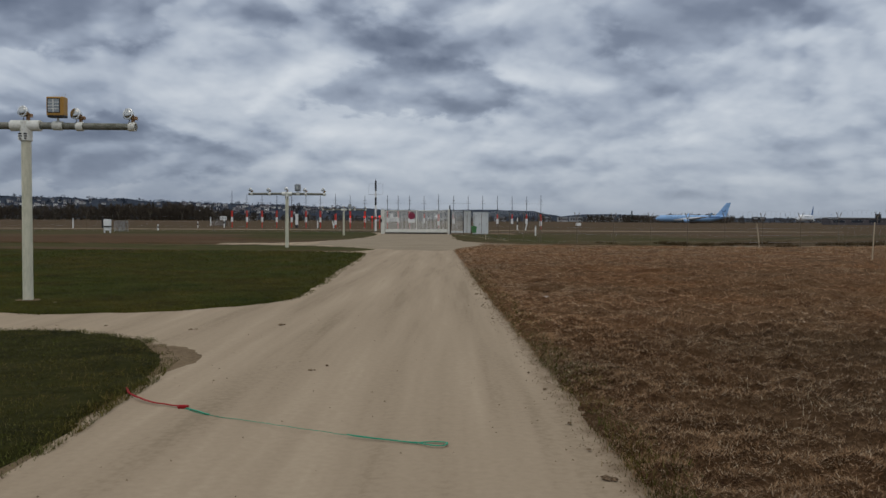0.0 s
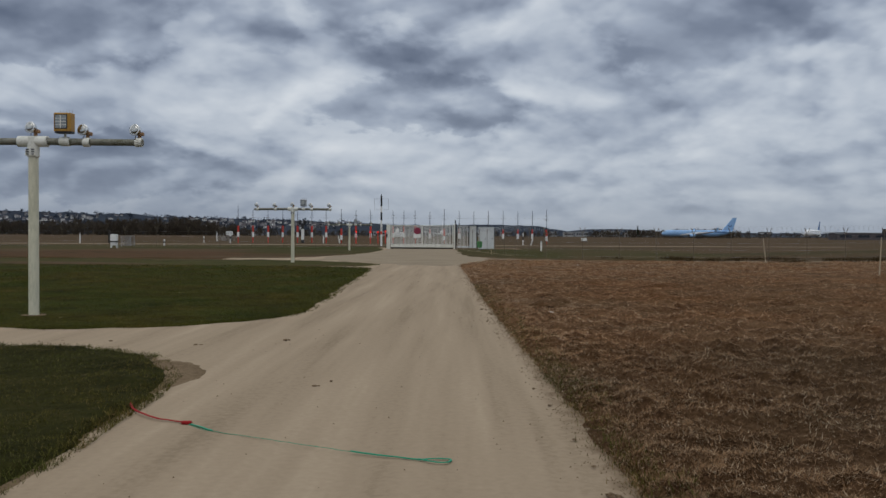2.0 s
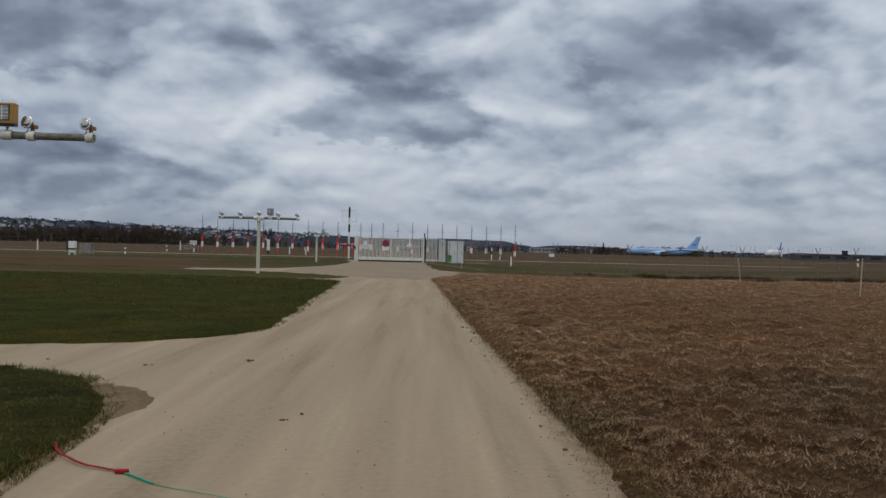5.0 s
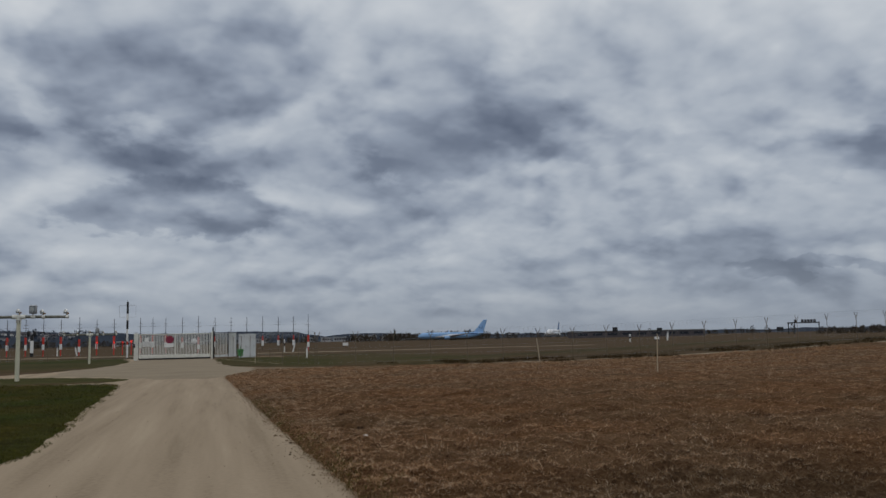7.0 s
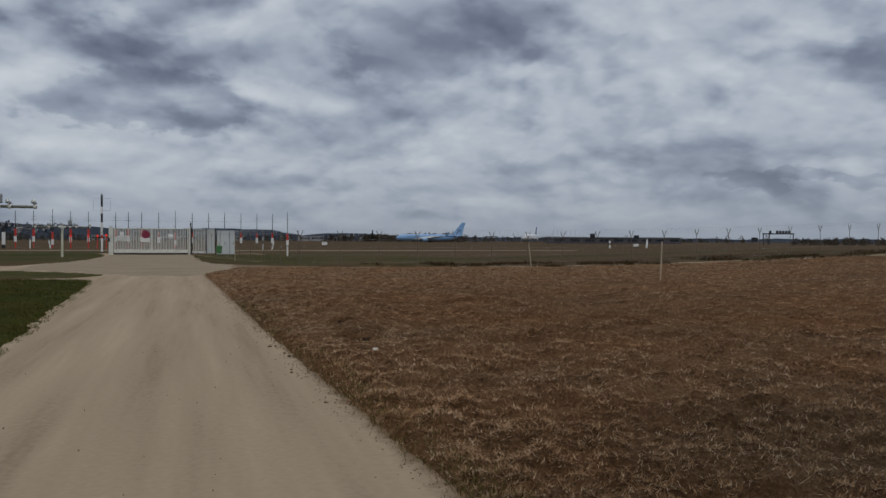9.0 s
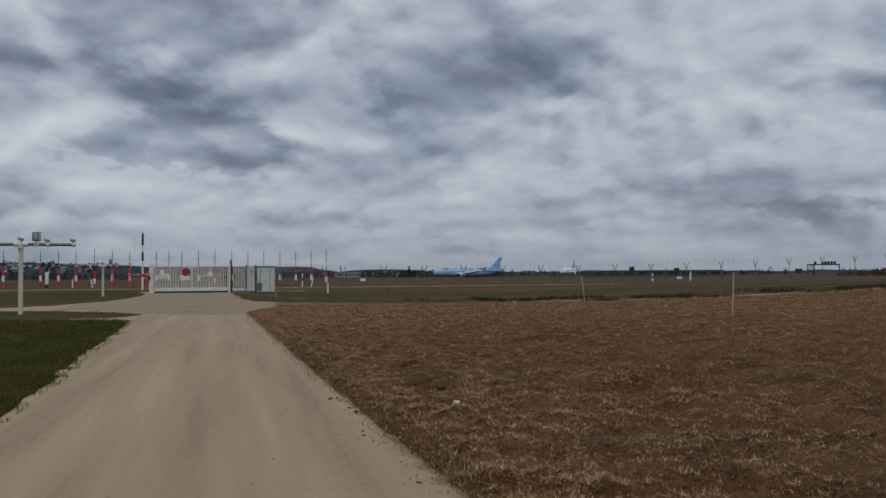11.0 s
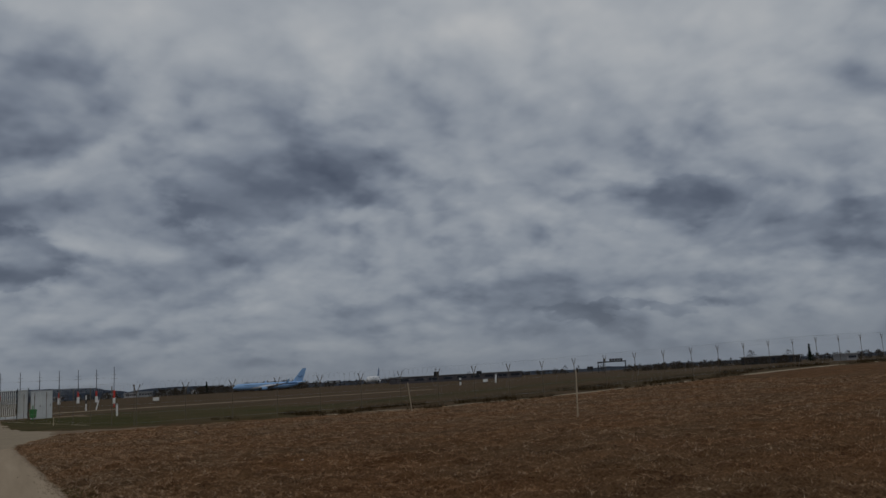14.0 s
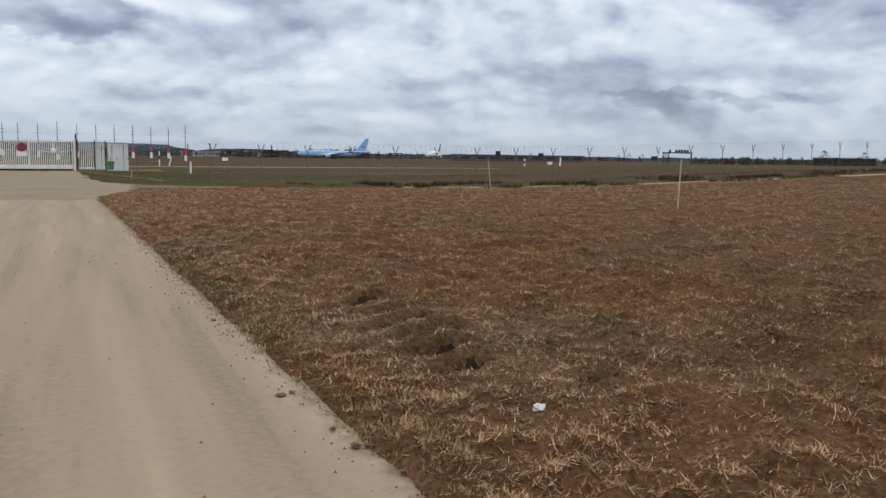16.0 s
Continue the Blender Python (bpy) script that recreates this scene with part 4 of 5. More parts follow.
# ---- localizer antennas ----
def antenna(x, y, top, short=False):
    ob = thing("antenna_mast", "red and white antenna stand with a thin dark rod", "antenna", (x, y, 0), 0, "row of landing antennas")
    z = -0.1
    for m, t, w in ((POST, 0.85, 0.06), (WHITE, 1.75, 0.20), (RED, 2.55, 0.13)) if short else ((RED, 0.95, 0.09), (WHITE, 1.8, 0.20), (RED, 2.95, 0.17)):
        part("band", tube_bm((0, 0, z), (0, 0, t), w, sides=10), m, ob)
        z = t
    part("neck", tube_bm((0, 0, z), (0, 0, 3.5), 0.07, 0.05, sides=8), DARK, ob)
    part("rod", tube_bm((0, 0, 3.4), (0, 0, top), 0.045, 0.035, 8), DARK, ob)
    bm = bmesh.new()
    for h, w in ((0.42, 0.42), (0.62, 0.3)):
        add_tube(bm, (-w, 0, 3.4 + (top - 3.4) * h), (w, 0, 3.4 + (top - 3.4) * h), 0.022, sides=5)
    part("cross_rod", bm, POST, ob)
    return ob


def build_antennas():
    y = 148
    low = antenna(-36.46, y, 5.75)
    high = antenna(-39.1, y, 6.5)
    for x in (-33.75, -31.14, -28.5, -25.95, -23.4, -18.1, -15.5, -11.5, -9.6, -7.6):
        copy_thing(low, pose(x, y, 0))
    near = antenna(-5.0, y, 5.75, True)
    for x in (0.2, 2.78, 5.33, 7.95, 10.55, 13.1):
        copy_thing(near, pose(x, y, 0))
    for x in (-20.7, -2.45, 15.6):
        copy_thing(high, pose(x, y, -0.45))
    # thin cable from rod to rod
    bm = bmesh.new()
    for z, r in ((4.4, 0.004), (3.45, 0.004)):
        add_tube(bm, (-39.1, y, z), (15.6, y, z), r, sides=4)
    ob = tagged(link_mesh("antenna_cable", bm, POST), "thin dark cables strung between the antenna rods", "cable")
    for x, z in ((-17.7, 1.9), (-15.2, 1.9), (-13.9, 1.9), (-12.6, 2.0)):
        lamp = thing("red_lamp", "small lit red lamp on a red stand", "lamp", (x, 145, 0), 0, "lit red lamps")
        part("stand", tube_bm((0, 0, -0.1), (0, 0, z - 0.15), 0.09, 0.07, sides=8), RED, lamp)
        part("housing", box_bm(-0.17, 0.17, -0.1, 0.15, z - 0.2, z + 0.2, bevel=0.04), RED, lamp)
        part("bulb", add_spin(bmesh.new(), [(0.075, 0.0), (0.085, 0.05), (0.04, 0.09)], (0, -0.1, z), (0, -1, 0), 14), LAMP_RED, lamp, "glowing red lens")


build_antennas()


# ---- small airfield equipment ----
def instrument_hut(x, y):
    ob = thing("instrument_box", "white instrument box on short legs in the meadow", "instrument box", (x, y, 0))
    part("body", box_bm(-0.32, 0.30, -0.3, 0.3, 0.66, 1.36, bevel=0.03), WHITE, ob)
    part("base_box", box_bm(-0.32, 0.3, -0.25, 0.25, 0.18, 0.52, bevel=0.02), WHITE, ob)
    part("shelf", box_bm(-0.36, 0.34, -0.32, 0.32, 0.52, 0.62, bevel=0.01), DARK, ob)
    for dx in (-0.32, 0.26):
        part("leg", box_bm(dx - 0.07, dx + 0.07, -0.08, 0.08, -0.1, 0.3, bevel=0.01), WHITE, ob)
    part("side_post", box_bm(-0.62, -0.5, -0.06, 0.06, 0.4, 1.6, bevel=0.01), DARK, ob)


instrument_hut(-36.35, 88.6)


def cage(x, y, w, h):
    ob = thing("wire_cage", "pale grey wire mesh cage standing in grass", "cage", (x, y, 0), 0, "wire cages")
    for dx in (-w / 2, w / 2):
        for dy in (-w / 2, w / 2):
            part("corner_post", tube_bm((dx, dy, -0.1), (dx, dy, h), 0.03, sides=6), STEEL, ob)
    for side in (-w / 2, w / 2):
        bm = bmesh.new()
        for k in range(1, 9):
            add_tube(bm, (-w / 2 + w * k / 9, side, 0), (-w / 2 + w * k / 9, side, h), 0.014, sides=4, caps=False)
        for k in range(1, 6):
            add_tube(bm, (-w / 2, side, h * k / 6), (w / 2, side, h * k / 6), 0.014, sides=4, caps=False)
        part("mesh_panel", bm, STEEL, ob)
    part("top_frame", box_bm(-w / 2, w / 2, -w / 2, w / 2, h - 0.03, h, bevel=0.01), STEEL, ob)


cage(-37.9, 96, 1.1, 1.2)
cage(-49.4, 177, 2.8, 1.0)


def runway_sign(x, y, w, h, z0, material, label, blocks=0):
    ob = thing("runway_sign", label, "sign", (x, y, 0))
    part("board", box_bm(-w / 2, w / 2, -0.12, 0.12, z0, z0 + h, bevel=0.03), material, ob)
    for dx in (-w * 0.35, w * 0.35):
        part("leg", box_bm(dx - 0.06, dx + 0.06, -0.05, 0.05, -0.1, z0 + 0.02), DARK, ob)
    for k in range(blocks):
        bw = w / blocks
        part("face_bar", box_bm(-w / 2 + bw * (k + 0.2), -w / 2 + bw * (k + 0.8), -0.15, -0.122, z0 + h * 0.25, z0 + h * 0.75), SHED, ob)
    return ob


runway_sign(29.2, 195, 1.2, 0.7, 0.25, WHITE, "small white sign board low in the meadow")
runway_sign(97.0, 174, 1.2, 0.6, 0.25, WHITE, "small white sign board low in the meadow")
runway_sign(-50.2, 182, 1.5, 0.8, 1.2, WHITE, "white sign board with faint bars", 4)
runway_sign(153, 420, 7.0, 1.3, 2.4, DARK, "black sign board seen from behind", 2)
runway_sign(190, 420, 5.2, 1.2, 2.6, DARK, "black sign board seen from behind", 5)
runway_sign(212.4, 420, 3.0, 2.5, 3.1, DARK, "square black sign board on legs")
runway_sign(239.6, 420, 3.2, 2.2, 2.6, DARK, "square black sign board on legs")
runway_sign(318, 420, 4.4, 2.4, 1.6, DARK, "square black sign board on legs")


def gantry():
    ob = thing("sign_gantry", "dark steel gantry carrying a row of black panels", "gantry", (303, 381, 0), -30)
    for x in (-7.6, -4.6, 7.6):
        part("leg", box_bm(x - 0.22, x + 0.22, -0.4, 0.4, -0.1, 6.2, bevel=0.05), DARK, ob)
    part("beam", box_bm(-8.0, 8.0, -0.5, 0.5, 5.5, 6.1, bevel=0.05), DARK, ob)
    for k in range(6):
        x = -2.6 + k * 1.5 if k else -4.6
        part("panel", box_bm(x, x + 1.15, -0.3, 0.3, 6.1, 7.5, bevel=0.05), DARK, ob)


gantry()


# ---- aircraft ----
def fuselage(bm, length, r, centre, nose=0.12, tail=0.30, squash=1.0):
    """A tapering tube along -x to +x: the nose at x = 0."""
    rings, sides = [], 20
    for t in np.linspace(0, 1, 30):
        if t < nose:
            k = math.sqrt(max(0.0, 1 - (1 - t / nose) ** 2))
            rr, lift = max(0.04, r * k), -0.25 * r * (1 - k)
        elif t > 1 - tail:
            u = (t - 1 + tail) / tail
            rr, lift = r * (1 - 0.93 * u ** 1.5), 0.75 * r * u ** 1.6
        else:
            rr, lift = r, 0.0
        rings.append([bm.verts.new((t * length, rr * math.cos(2 * math.pi * j / sides), centre + lift + rr * math.sin(2 * math.pi * j / sides))) for j in range(sides)])
    for p, q in zip(rings, rings[1:]):
        for j in range(sides):
            bm.faces.new((p[j], q[j], q[(j + 1) % sides], p[(j + 1) % sides]))
    bm.faces.new(rings[0])
    bm.faces.new(rings[-1][::-1])
    bmesh.ops.recalc_face_normals(bm, faces=bm.faces)
    return bm


def blade(bm, root, tip, root_chord, tip_chord, thick):
    """A wing or fin: a thin lens section from root to tip; chords run along x."""
    rings = []
    root, tip = Vector(root), Vector(tip)
    across = (tip - root).cross(Vector((1, 0, 0))).normalized()
    for place, chord in ((root, root_chord), (tip, tip_chord)):
        ring = []
        for u, v in ((0, 0), (0.15, 0.5), (0.45, 0.5), (1, 0.03), (0.45, -0.5), (0.15, -0.5)):
            ring.append(bm.verts.new(place + Vector((u * chord, 0, 0)) + across * v * thick * chord))
        rings.append(ring)
    for j in range(6):
        bm.faces.new((rings[0][j], rings[0][(j + 1) % 6], rings[1][(j + 1) % 6], rings[1][j]))
    bm.faces.new(rings[0][::-1])
    bm.faces.new(rings[1])
    bmesh.ops.recalc_face_normals(bm, faces=bm.faces)
    return bm


def airliner(at, turn, length, r, tail_top, body, fin, label, livery):
    ob = thing("airliner", label, "aircraft", at, turn)
    c = r + 1.35
    hull = part("fuselage", fuselage(bmesh.new(), length, r, c), body, ob, smooth=True)
    for s in (-1, 1):
        bm = bmesh.new()
        for k in range(34):
            x = length * (0.14 + 0.66 * k / 34)
            add_box(bm, x, x + 0.3, s * r * 0.94 - 0.06, s * r * 0.94 + 0.06, c + 0.32 * r, c + 0.32 * r + 0.36)
        part("window_row", bm, WINDOW, hull)
    part("cockpit_window", box_bm(length * 0.035, length * 0.06, -r * 0.55, r * 0.55, c + 0.30 * r, c + 0.55 * r), WINDOW, hull)
    finp = part("tail_fin", blade(bmesh.new(), (length * 0.80, 0, c + r * 0.7), (length * 0.955, 0, tail_top), length * 0.155, length * 0.055, 0.08), fin, ob)
    for s in (-1, 1):
        wing = part("wing", blade(bmesh.new(), (length * 0.33, s * r * 0.8, c - r * 0.5), (length * 0.55, s * length * 0.45, c + r * 0.5), length * 0.19, length * 0.045, 0.1), AIRGREY, ob)
        part("winglet", blade(bmesh.new(), (length * 0.55, s * length * 0.45, c + r * 0.5), (length * 0.59, s * length * 0.47, c + r * 0.5 + 2.3), length * 0.04, length * 0.015, 0.08), fin, wing)
        part("stabilizer", blade(bmesh.new(), (length * 0.86, s * 0.4, c + r * 0.45), (length * 0.95, s * length * 0.17, c + r * 0.7), length * 0.09, length * 0.035, 0.08), AIRGREY, ob)
        engine = part("engine", add_spin(bmesh.new(), [(0.85, 0.0), (1.02, 0.3), (1.08, 1.2), (0.95, 3.0), (0.55, 3.9)], (length * 0.33, s * length * 0.155, c - r * 0.75), (1, 0, 0), 18), body if livery else AIRWHITE, ob, smooth=True)
        part("intake", add_spin(bmesh.new(), [(0.8, -0.03), (0.5, 0.0)], (length * 0.33, s * length * 0.155, c - r * 0.75), (1, 0, 0), 18), DARK, engine)
        part("main_wheel", add_spin(bmesh.new(), [(0.4, -0.35), (0.52, -0.25), (0.52, 0.25), (0.4, 0.35)], (length * 0.50, s * 2.8, 0.5), (0, 1, 0), 14), DARK, ob)
        part("gear_leg", tube_bm((length * 0.50, s * 2.8, 0.5), (length * 0.49, s * 2.5, c - r * 0.6), 0.14, sides=8), STEEL, ob)
    part("nose_wheel", add_spin(bmesh.new(), [(0.3, -0.25), (0.38, -0.2), (0.38, 0.2), (0.3, 0.25)], (length * 0.12, 0, 0.38), (0, 1, 0), 12), DARK, ob)
    part("nose_leg", tube_bm((length * 0.12, 0, 0.4), (length * 0.12, 0, c - r * 0.7), 0.1, sides=8), STEEL, ob)
    if livery:
        # a white sweep over the flank and a dark arc on the fin
        for s in (-1, 1):
            bm = bmesh.new()
            top, low = [], []
            for t in np.linspace(0, 1, 12):
                x = length * (0.24 + 0.45 * t)
                mid, half = -0.55 + 0.95 * t, 0.42 * math.sin(math.pi * min(1, t * 0.9 + 0.1))
                ring = []
                for g in range(7):
                    q = max(-1.3, min(1.3, mid - half + 2 * half * g / 6))
                    ring.append(bm.verts.new((x, s * (r * 1.02) * math.cos(q), c + r * 1.02 * math.sin(q))))
                top.append(ring)
            for p, q in zip(top, top[1:]):
                for g in range(6):
                    bm.faces.new((p[g], q[g], q[g + 1], p[g + 1]))
            part("white_sweep", bm, AIRWHITE, hull, "white painted sweep")
            part("dark_tail_band", box_bm(length * 0.70, length * 0.86, s * r * 0.93 - 0.05, s * r * 0.93 + 0.05, c + r * 0.25, c + r * 0.62), DEEPBLUE, hull)
            bm = bmesh.new()
            for k in range(9):
                a0, a1 = math.pi * (1.05 + 0.9 * k / 9), math.pi * (1.05 + 0.9 * (k + 1) / 9)
                cx, cz = length * 0.915, c + r * 0.7 + (tail_top - c - r * 0.7) * 0.50
                pts = [(cx + q * math.cos(w), s * 0.36, cz + q * math.sin(w)) for q, w in ((1.5, a0), (1.5, a1), (1.05, a1), (1.05, a0))]
                bm.faces.new([bm.verts.new(p) for p in pts])
            part("tail_arc", bm, DEEPBLUE, finp, "dark curved mark")
    return ob


airliner((124.5, 517, 0), 2, 46.5, 1.95, 13.0, SKYBLUE, SKYBLUE, "light blue airliner parked side-on across the airfield", True)
airliner((270.5, 655, 0.6), 52, 38.0, 2.6, 13.4, AIRWHITE, DEEPBLUE, "white airliner with a dark tail on the taxiway", False)
airliner((-13.5, 640, 0), 91, 38.0, 1.95, 12.6, AIRWHITE, AIRWHITE, "white airliner facing the gate on the runway", False)


# ---- distance ----
def ridge(name, line, depth, material, label, rough):
    """A long wooded rise: a crest line that falls to the plain on both sides."""
    bm = bmesh.new()
    rows = []
    for k in range(len(line) - 1):
        (x0, y0, h0), (x1, y1, h1) = line[k], line[k + 1]
        n = max(2, int(math.hypot(x1 - x0, y1 - y0) / 9))
        for j in range(n):
            t = j / n
            x, y = x0 + (x1 - x0) * t, y0 + (y1 - y0) * t
            h = h0 + (h1 - h0) * (t * t * (3 - 2 * t))
            h += rough * (noise.noise((x * 0.013, 2.0, 1.0)) * 1.6 + noise.noise((x * 0.06, 5.0, 1.0)) + 0.8 * noise.noise((x * 0.21, 7.0, 2.0)))
            row = []
            for f, up in ((-1, 0.0), (-0.75, 0.22), (-0.45, 0.52), (-0.2, 0.83), (-0.03, 0.97), (0.0, 1.0), (0.6, 0.5), (1, 0)):
                w = noise.noise((x * 0.03, f * 4, 3.0)) * 0.10 * h * (0 < up < 0.9)
                row.append(bm.verts.new((x, y + f * depth, max(-0.2, h * up + w) if up else -0.5)))
            rows.append(row)
    for p, q in zip(rows, rows[1:]):
        for j in range(7):
            bm.faces.new((p[j], q[j], q[j + 1], p[j + 1]))
    bmesh.ops.recalc_face_normals(bm, faces=bm.faces)
    return tagged(link_mesh(name, bm, material), label, "hill", kind="structure")


HILL = [(-2600, 2000, 62), (-1500, 2000, 60), (-1100, 2000, 54), (-965, 2000, 51), (-827, 2000, 48), (-690, 2000, 42), (-552, 2000, 38), (-388, 2000, 33), (-252, 2000, 29), (-120, 2000, 24), (60, 2000, 12)]
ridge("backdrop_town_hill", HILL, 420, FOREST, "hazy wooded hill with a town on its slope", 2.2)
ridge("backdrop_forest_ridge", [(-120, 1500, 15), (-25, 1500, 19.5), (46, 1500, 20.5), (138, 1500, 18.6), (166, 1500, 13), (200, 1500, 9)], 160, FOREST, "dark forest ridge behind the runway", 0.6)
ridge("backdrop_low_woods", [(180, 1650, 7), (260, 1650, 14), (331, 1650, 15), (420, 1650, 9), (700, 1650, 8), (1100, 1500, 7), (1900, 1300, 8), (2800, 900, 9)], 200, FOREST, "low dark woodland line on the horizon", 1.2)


def hill_height(x):
    return float(np.interp(x, [p[0] for p in HILL], [p[2] for p in HILL]))


def house(w, d, h, roof):
    ob = thing("house", "pale rendered house with a dark roof on the slope", "house", (0, 0, 0), 0, "houses of the hillside town")
    part("wall", box_bm(-w / 2, w / 2, -d / 2, d / 2, -3, h), HOUSE, ob)
    bm = bmesh.new()
    v = [bm.verts.new(p) for p in ((-w / 2 - 0.5, -d / 2 - 0.5, h), (w / 2 + 0.5, -d / 2 - 0.5, h), (w / 2 + 0.5, d / 2 + 0.5, h), (-w / 2 - 0.5, d / 2 + 0.5, h), (-w / 2, 0, h + roof), (w / 2, 0, h + roof))]
    for f in ((0, 1, 5, 4), (2, 3, 4, 5), (1, 2, 5), (3, 0, 4), (3, 2, 1, 0)):
        bm.faces.new([v[k] for k in f])
    part("roof", bm, ROOF, ob)
    for k in (-1, 1):
        part("window", box_bm(k * w * 0.25 - 0.8, k * w * 0.25 + 0.8, -d / 2 - 0.06, -d / 2 + 0.02, h * 0.35, h * 0.7), WINDOW, ob)
    return ob


def build_town():
    rng = random.Random(11)
    kinds = [house(6, 6, 3.6, 1.8), house(8.5, 6, 4.2, 2.0), house(5, 5, 5.0, 1.6)]
    first = {0: True, 1: True, 2: True}
    for k in range(230):
        x = rng.choice([rng.uniform(-1180, -300), rng.uniform(-1180, -820), rng.uniform(-640, -280)])
        f = rng.uniform(0.16, 0.62)
        up = float(np.interp(-f, [-1, -0.75, -0.45, -0.2, -0.03], [0, 0.22, 0.52, 0.83, 0.97]))
        at = pose(x, 2000 - f * 420 - 4, hill_height(x) * up - 0.3, 0, 0, rng.uniform(-35, 35))
        c = k % 3
        if first[c]:
            kinds[c].matrix_basis = at
            first[c] = False
        else:
            copy_thing(kinds[c], at)


def add_twigs(V, F, x, y, z, height, spread, rng, count, size, low=0.15):
    """Bare twigs and clumps inside an uneven egg: thin triangles that point up and out."""
    lean = rng.uniform(-0.2, 0.2)
    for _ in range(count):
        t = low + (1 - low) * rng.random() ** 0.8
        r = spread * math.sqrt(rng.random()) * math.sin(math.pi * min(0.97, 0.18 + 0.75 * t))
        a = rng.uniform(0, 2 * math.pi)
        cx, cy, cz = x + r * math.cos(a) + lean * t * height * 0.3, y + r * math.sin(a), z + t * height
        s = size * rng.uniform(0.5, 1.5)
        b = rng.uniform(0, 2 * math.pi)
        n = len(V)
        V += [(cx - s * 0.3 * math.cos(b), cy - s * 0.3 * math.sin(b), cz - s * 0.4), (cx + s * 0.3 * math.cos(b), cy + s * 0.3 * math.sin(b), cz - s * 0.3),
              (cx + s * 0.5 * math.cos(a), cy + s * 0.5 * math.sin(a), cz + s * 0.9)]
        F.append((n, n + 1, n + 2))


def woods(name, runs, label, seed):
    """Rows of bare winter trees and scrub. runs: x0, y0, x1, y1, height at each end, number of trees."""
    rng = random.Random(seed)
    V, F = [], []
    for x0, y0, x1, y1, h0, h1, count in runs:
        for k in range(count):
            t = rng.random()
            x, y = x0 + (x1 - x0) * t + rng.uniform(-4, 4), y0 + (y1 - y0) * t + rng.uniform(-18, 18)
            h = (h0 + (h1 - h0) * t) * rng.uniform(0.6, 1.15)
            add_twigs(V, F, x, y, -0.3, h, h * 0.45, rng, 46, h * 0.17, 0.0)
    me = bpy.data.meshes.new(name)
    me.from_pydata(V, [], F)
    me.materials.append(BARK)
    tagged(new(name, me), label, "woods", kind="stuff")


build_town()


def hillside_trees():
    """Clumps of trees between the houses of the slope and along its crest."""
    rng = random.Random(15)
    V, F = [], []
    for k in range(560):
        x = rng.uniform(-1250, -240)
        f = rng.uniform(-0.02, 0.72) if k % 3 else rng.uniform(-0.03, 0.03)
        up = float(np.interp(-f, [-1, -0.75, -0.45, -0.2, -0.03], [0, 0.22, 0.52, 0.83, 0.97]))
        h = rng.uniform(4, 9) if k % 3 else rng.uniform(3, 5)
        add_twigs(V, F, x, 2000 - f * 420 - 7, hill_height(x) * up - 1.0, h, h * rng.uniform(0.5, 1.3), rng, 26, h * 0.3, 0.0)
    me = bpy.data.meshes.new("hillside_trees")
    me.from_pydata(V, [], F)
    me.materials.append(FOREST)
    tagged(new("hillside_trees", me), "dark clumps of trees between the hillside houses", "trees", kind="stuff")


hillside_trees()
woods("far_woods", [(-470, 700, -330, 700, 10, 11, 120), (-330, 700, -230, 700, 11, 13, 100), (-262, 690, -225, 690, 13, 12, 20), (-230, 700, -165, 700, 12, 6, 80), (-165, 720, -60, 760, 6, 5, 80),
                    (-60, 900, 110, 900, 5, 6, 90), (120, 800, 250, 760, 6, 8, 150), (170, 760, 220, 640, 5, 6, 60), (230, 900, 640, 860, 6, 5, 170),
                    (275, 331, 345, 325, 3.2, 3.6, 110), (345, 325, 420, 262, 3.6, 4.2, 110), (420, 262, 560, 180, 4.5, 6, 100)], "dark bare trees and scrub along the airfield's edge", 5)


def bare_tree(x, y, h, seed):
    rng = random.Random(seed)
    ob = thing("bare_tree", "small bare winter tree beyond the airfield", "tree", (x, y, 0), 0, "bare trees on the horizon")
    bm = tube_bm((0, 0, -0.2), (0.1, 0, h * 0.45), h * 0.035, h * 0.022, 7)
    for k in range(7):
        a = k * 0.9 + rng.random()
        z = h * rng.uniform(0.28, 0.45)
        add_tube(bm, (0.05, 0, z), (h * 0.28 * math.cos(a), h * 0.28 * math.sin(a), z + h * rng.uniform(0.2, 0.42)), h * 0.016, h * 0.006, 5)
    part("trunk", bm, BARK, ob)
    V, F = [], []
    add_twigs(V, F, 0, 0, 0, h, h * 0.42, rng, 110, h * 0.06, 0.3)
    me = bpy.data.meshes.new("crown")
    me.from_pydata(V, [], F)
    me.materials.append(BARK)
    c = new("crown", me)
    c.parent = ob


for k, (x, y, h) in enumerate(((292, 420, 4.5), (300, 421, 5.2), (308, 419, 5.0), (327, 420, 6.2), (410, 262, 9.5), (356, 330, 7.5), (386, 330, 7.0), (262, 470, 5))):
    bare_tree(x, y, h, 40 + k)


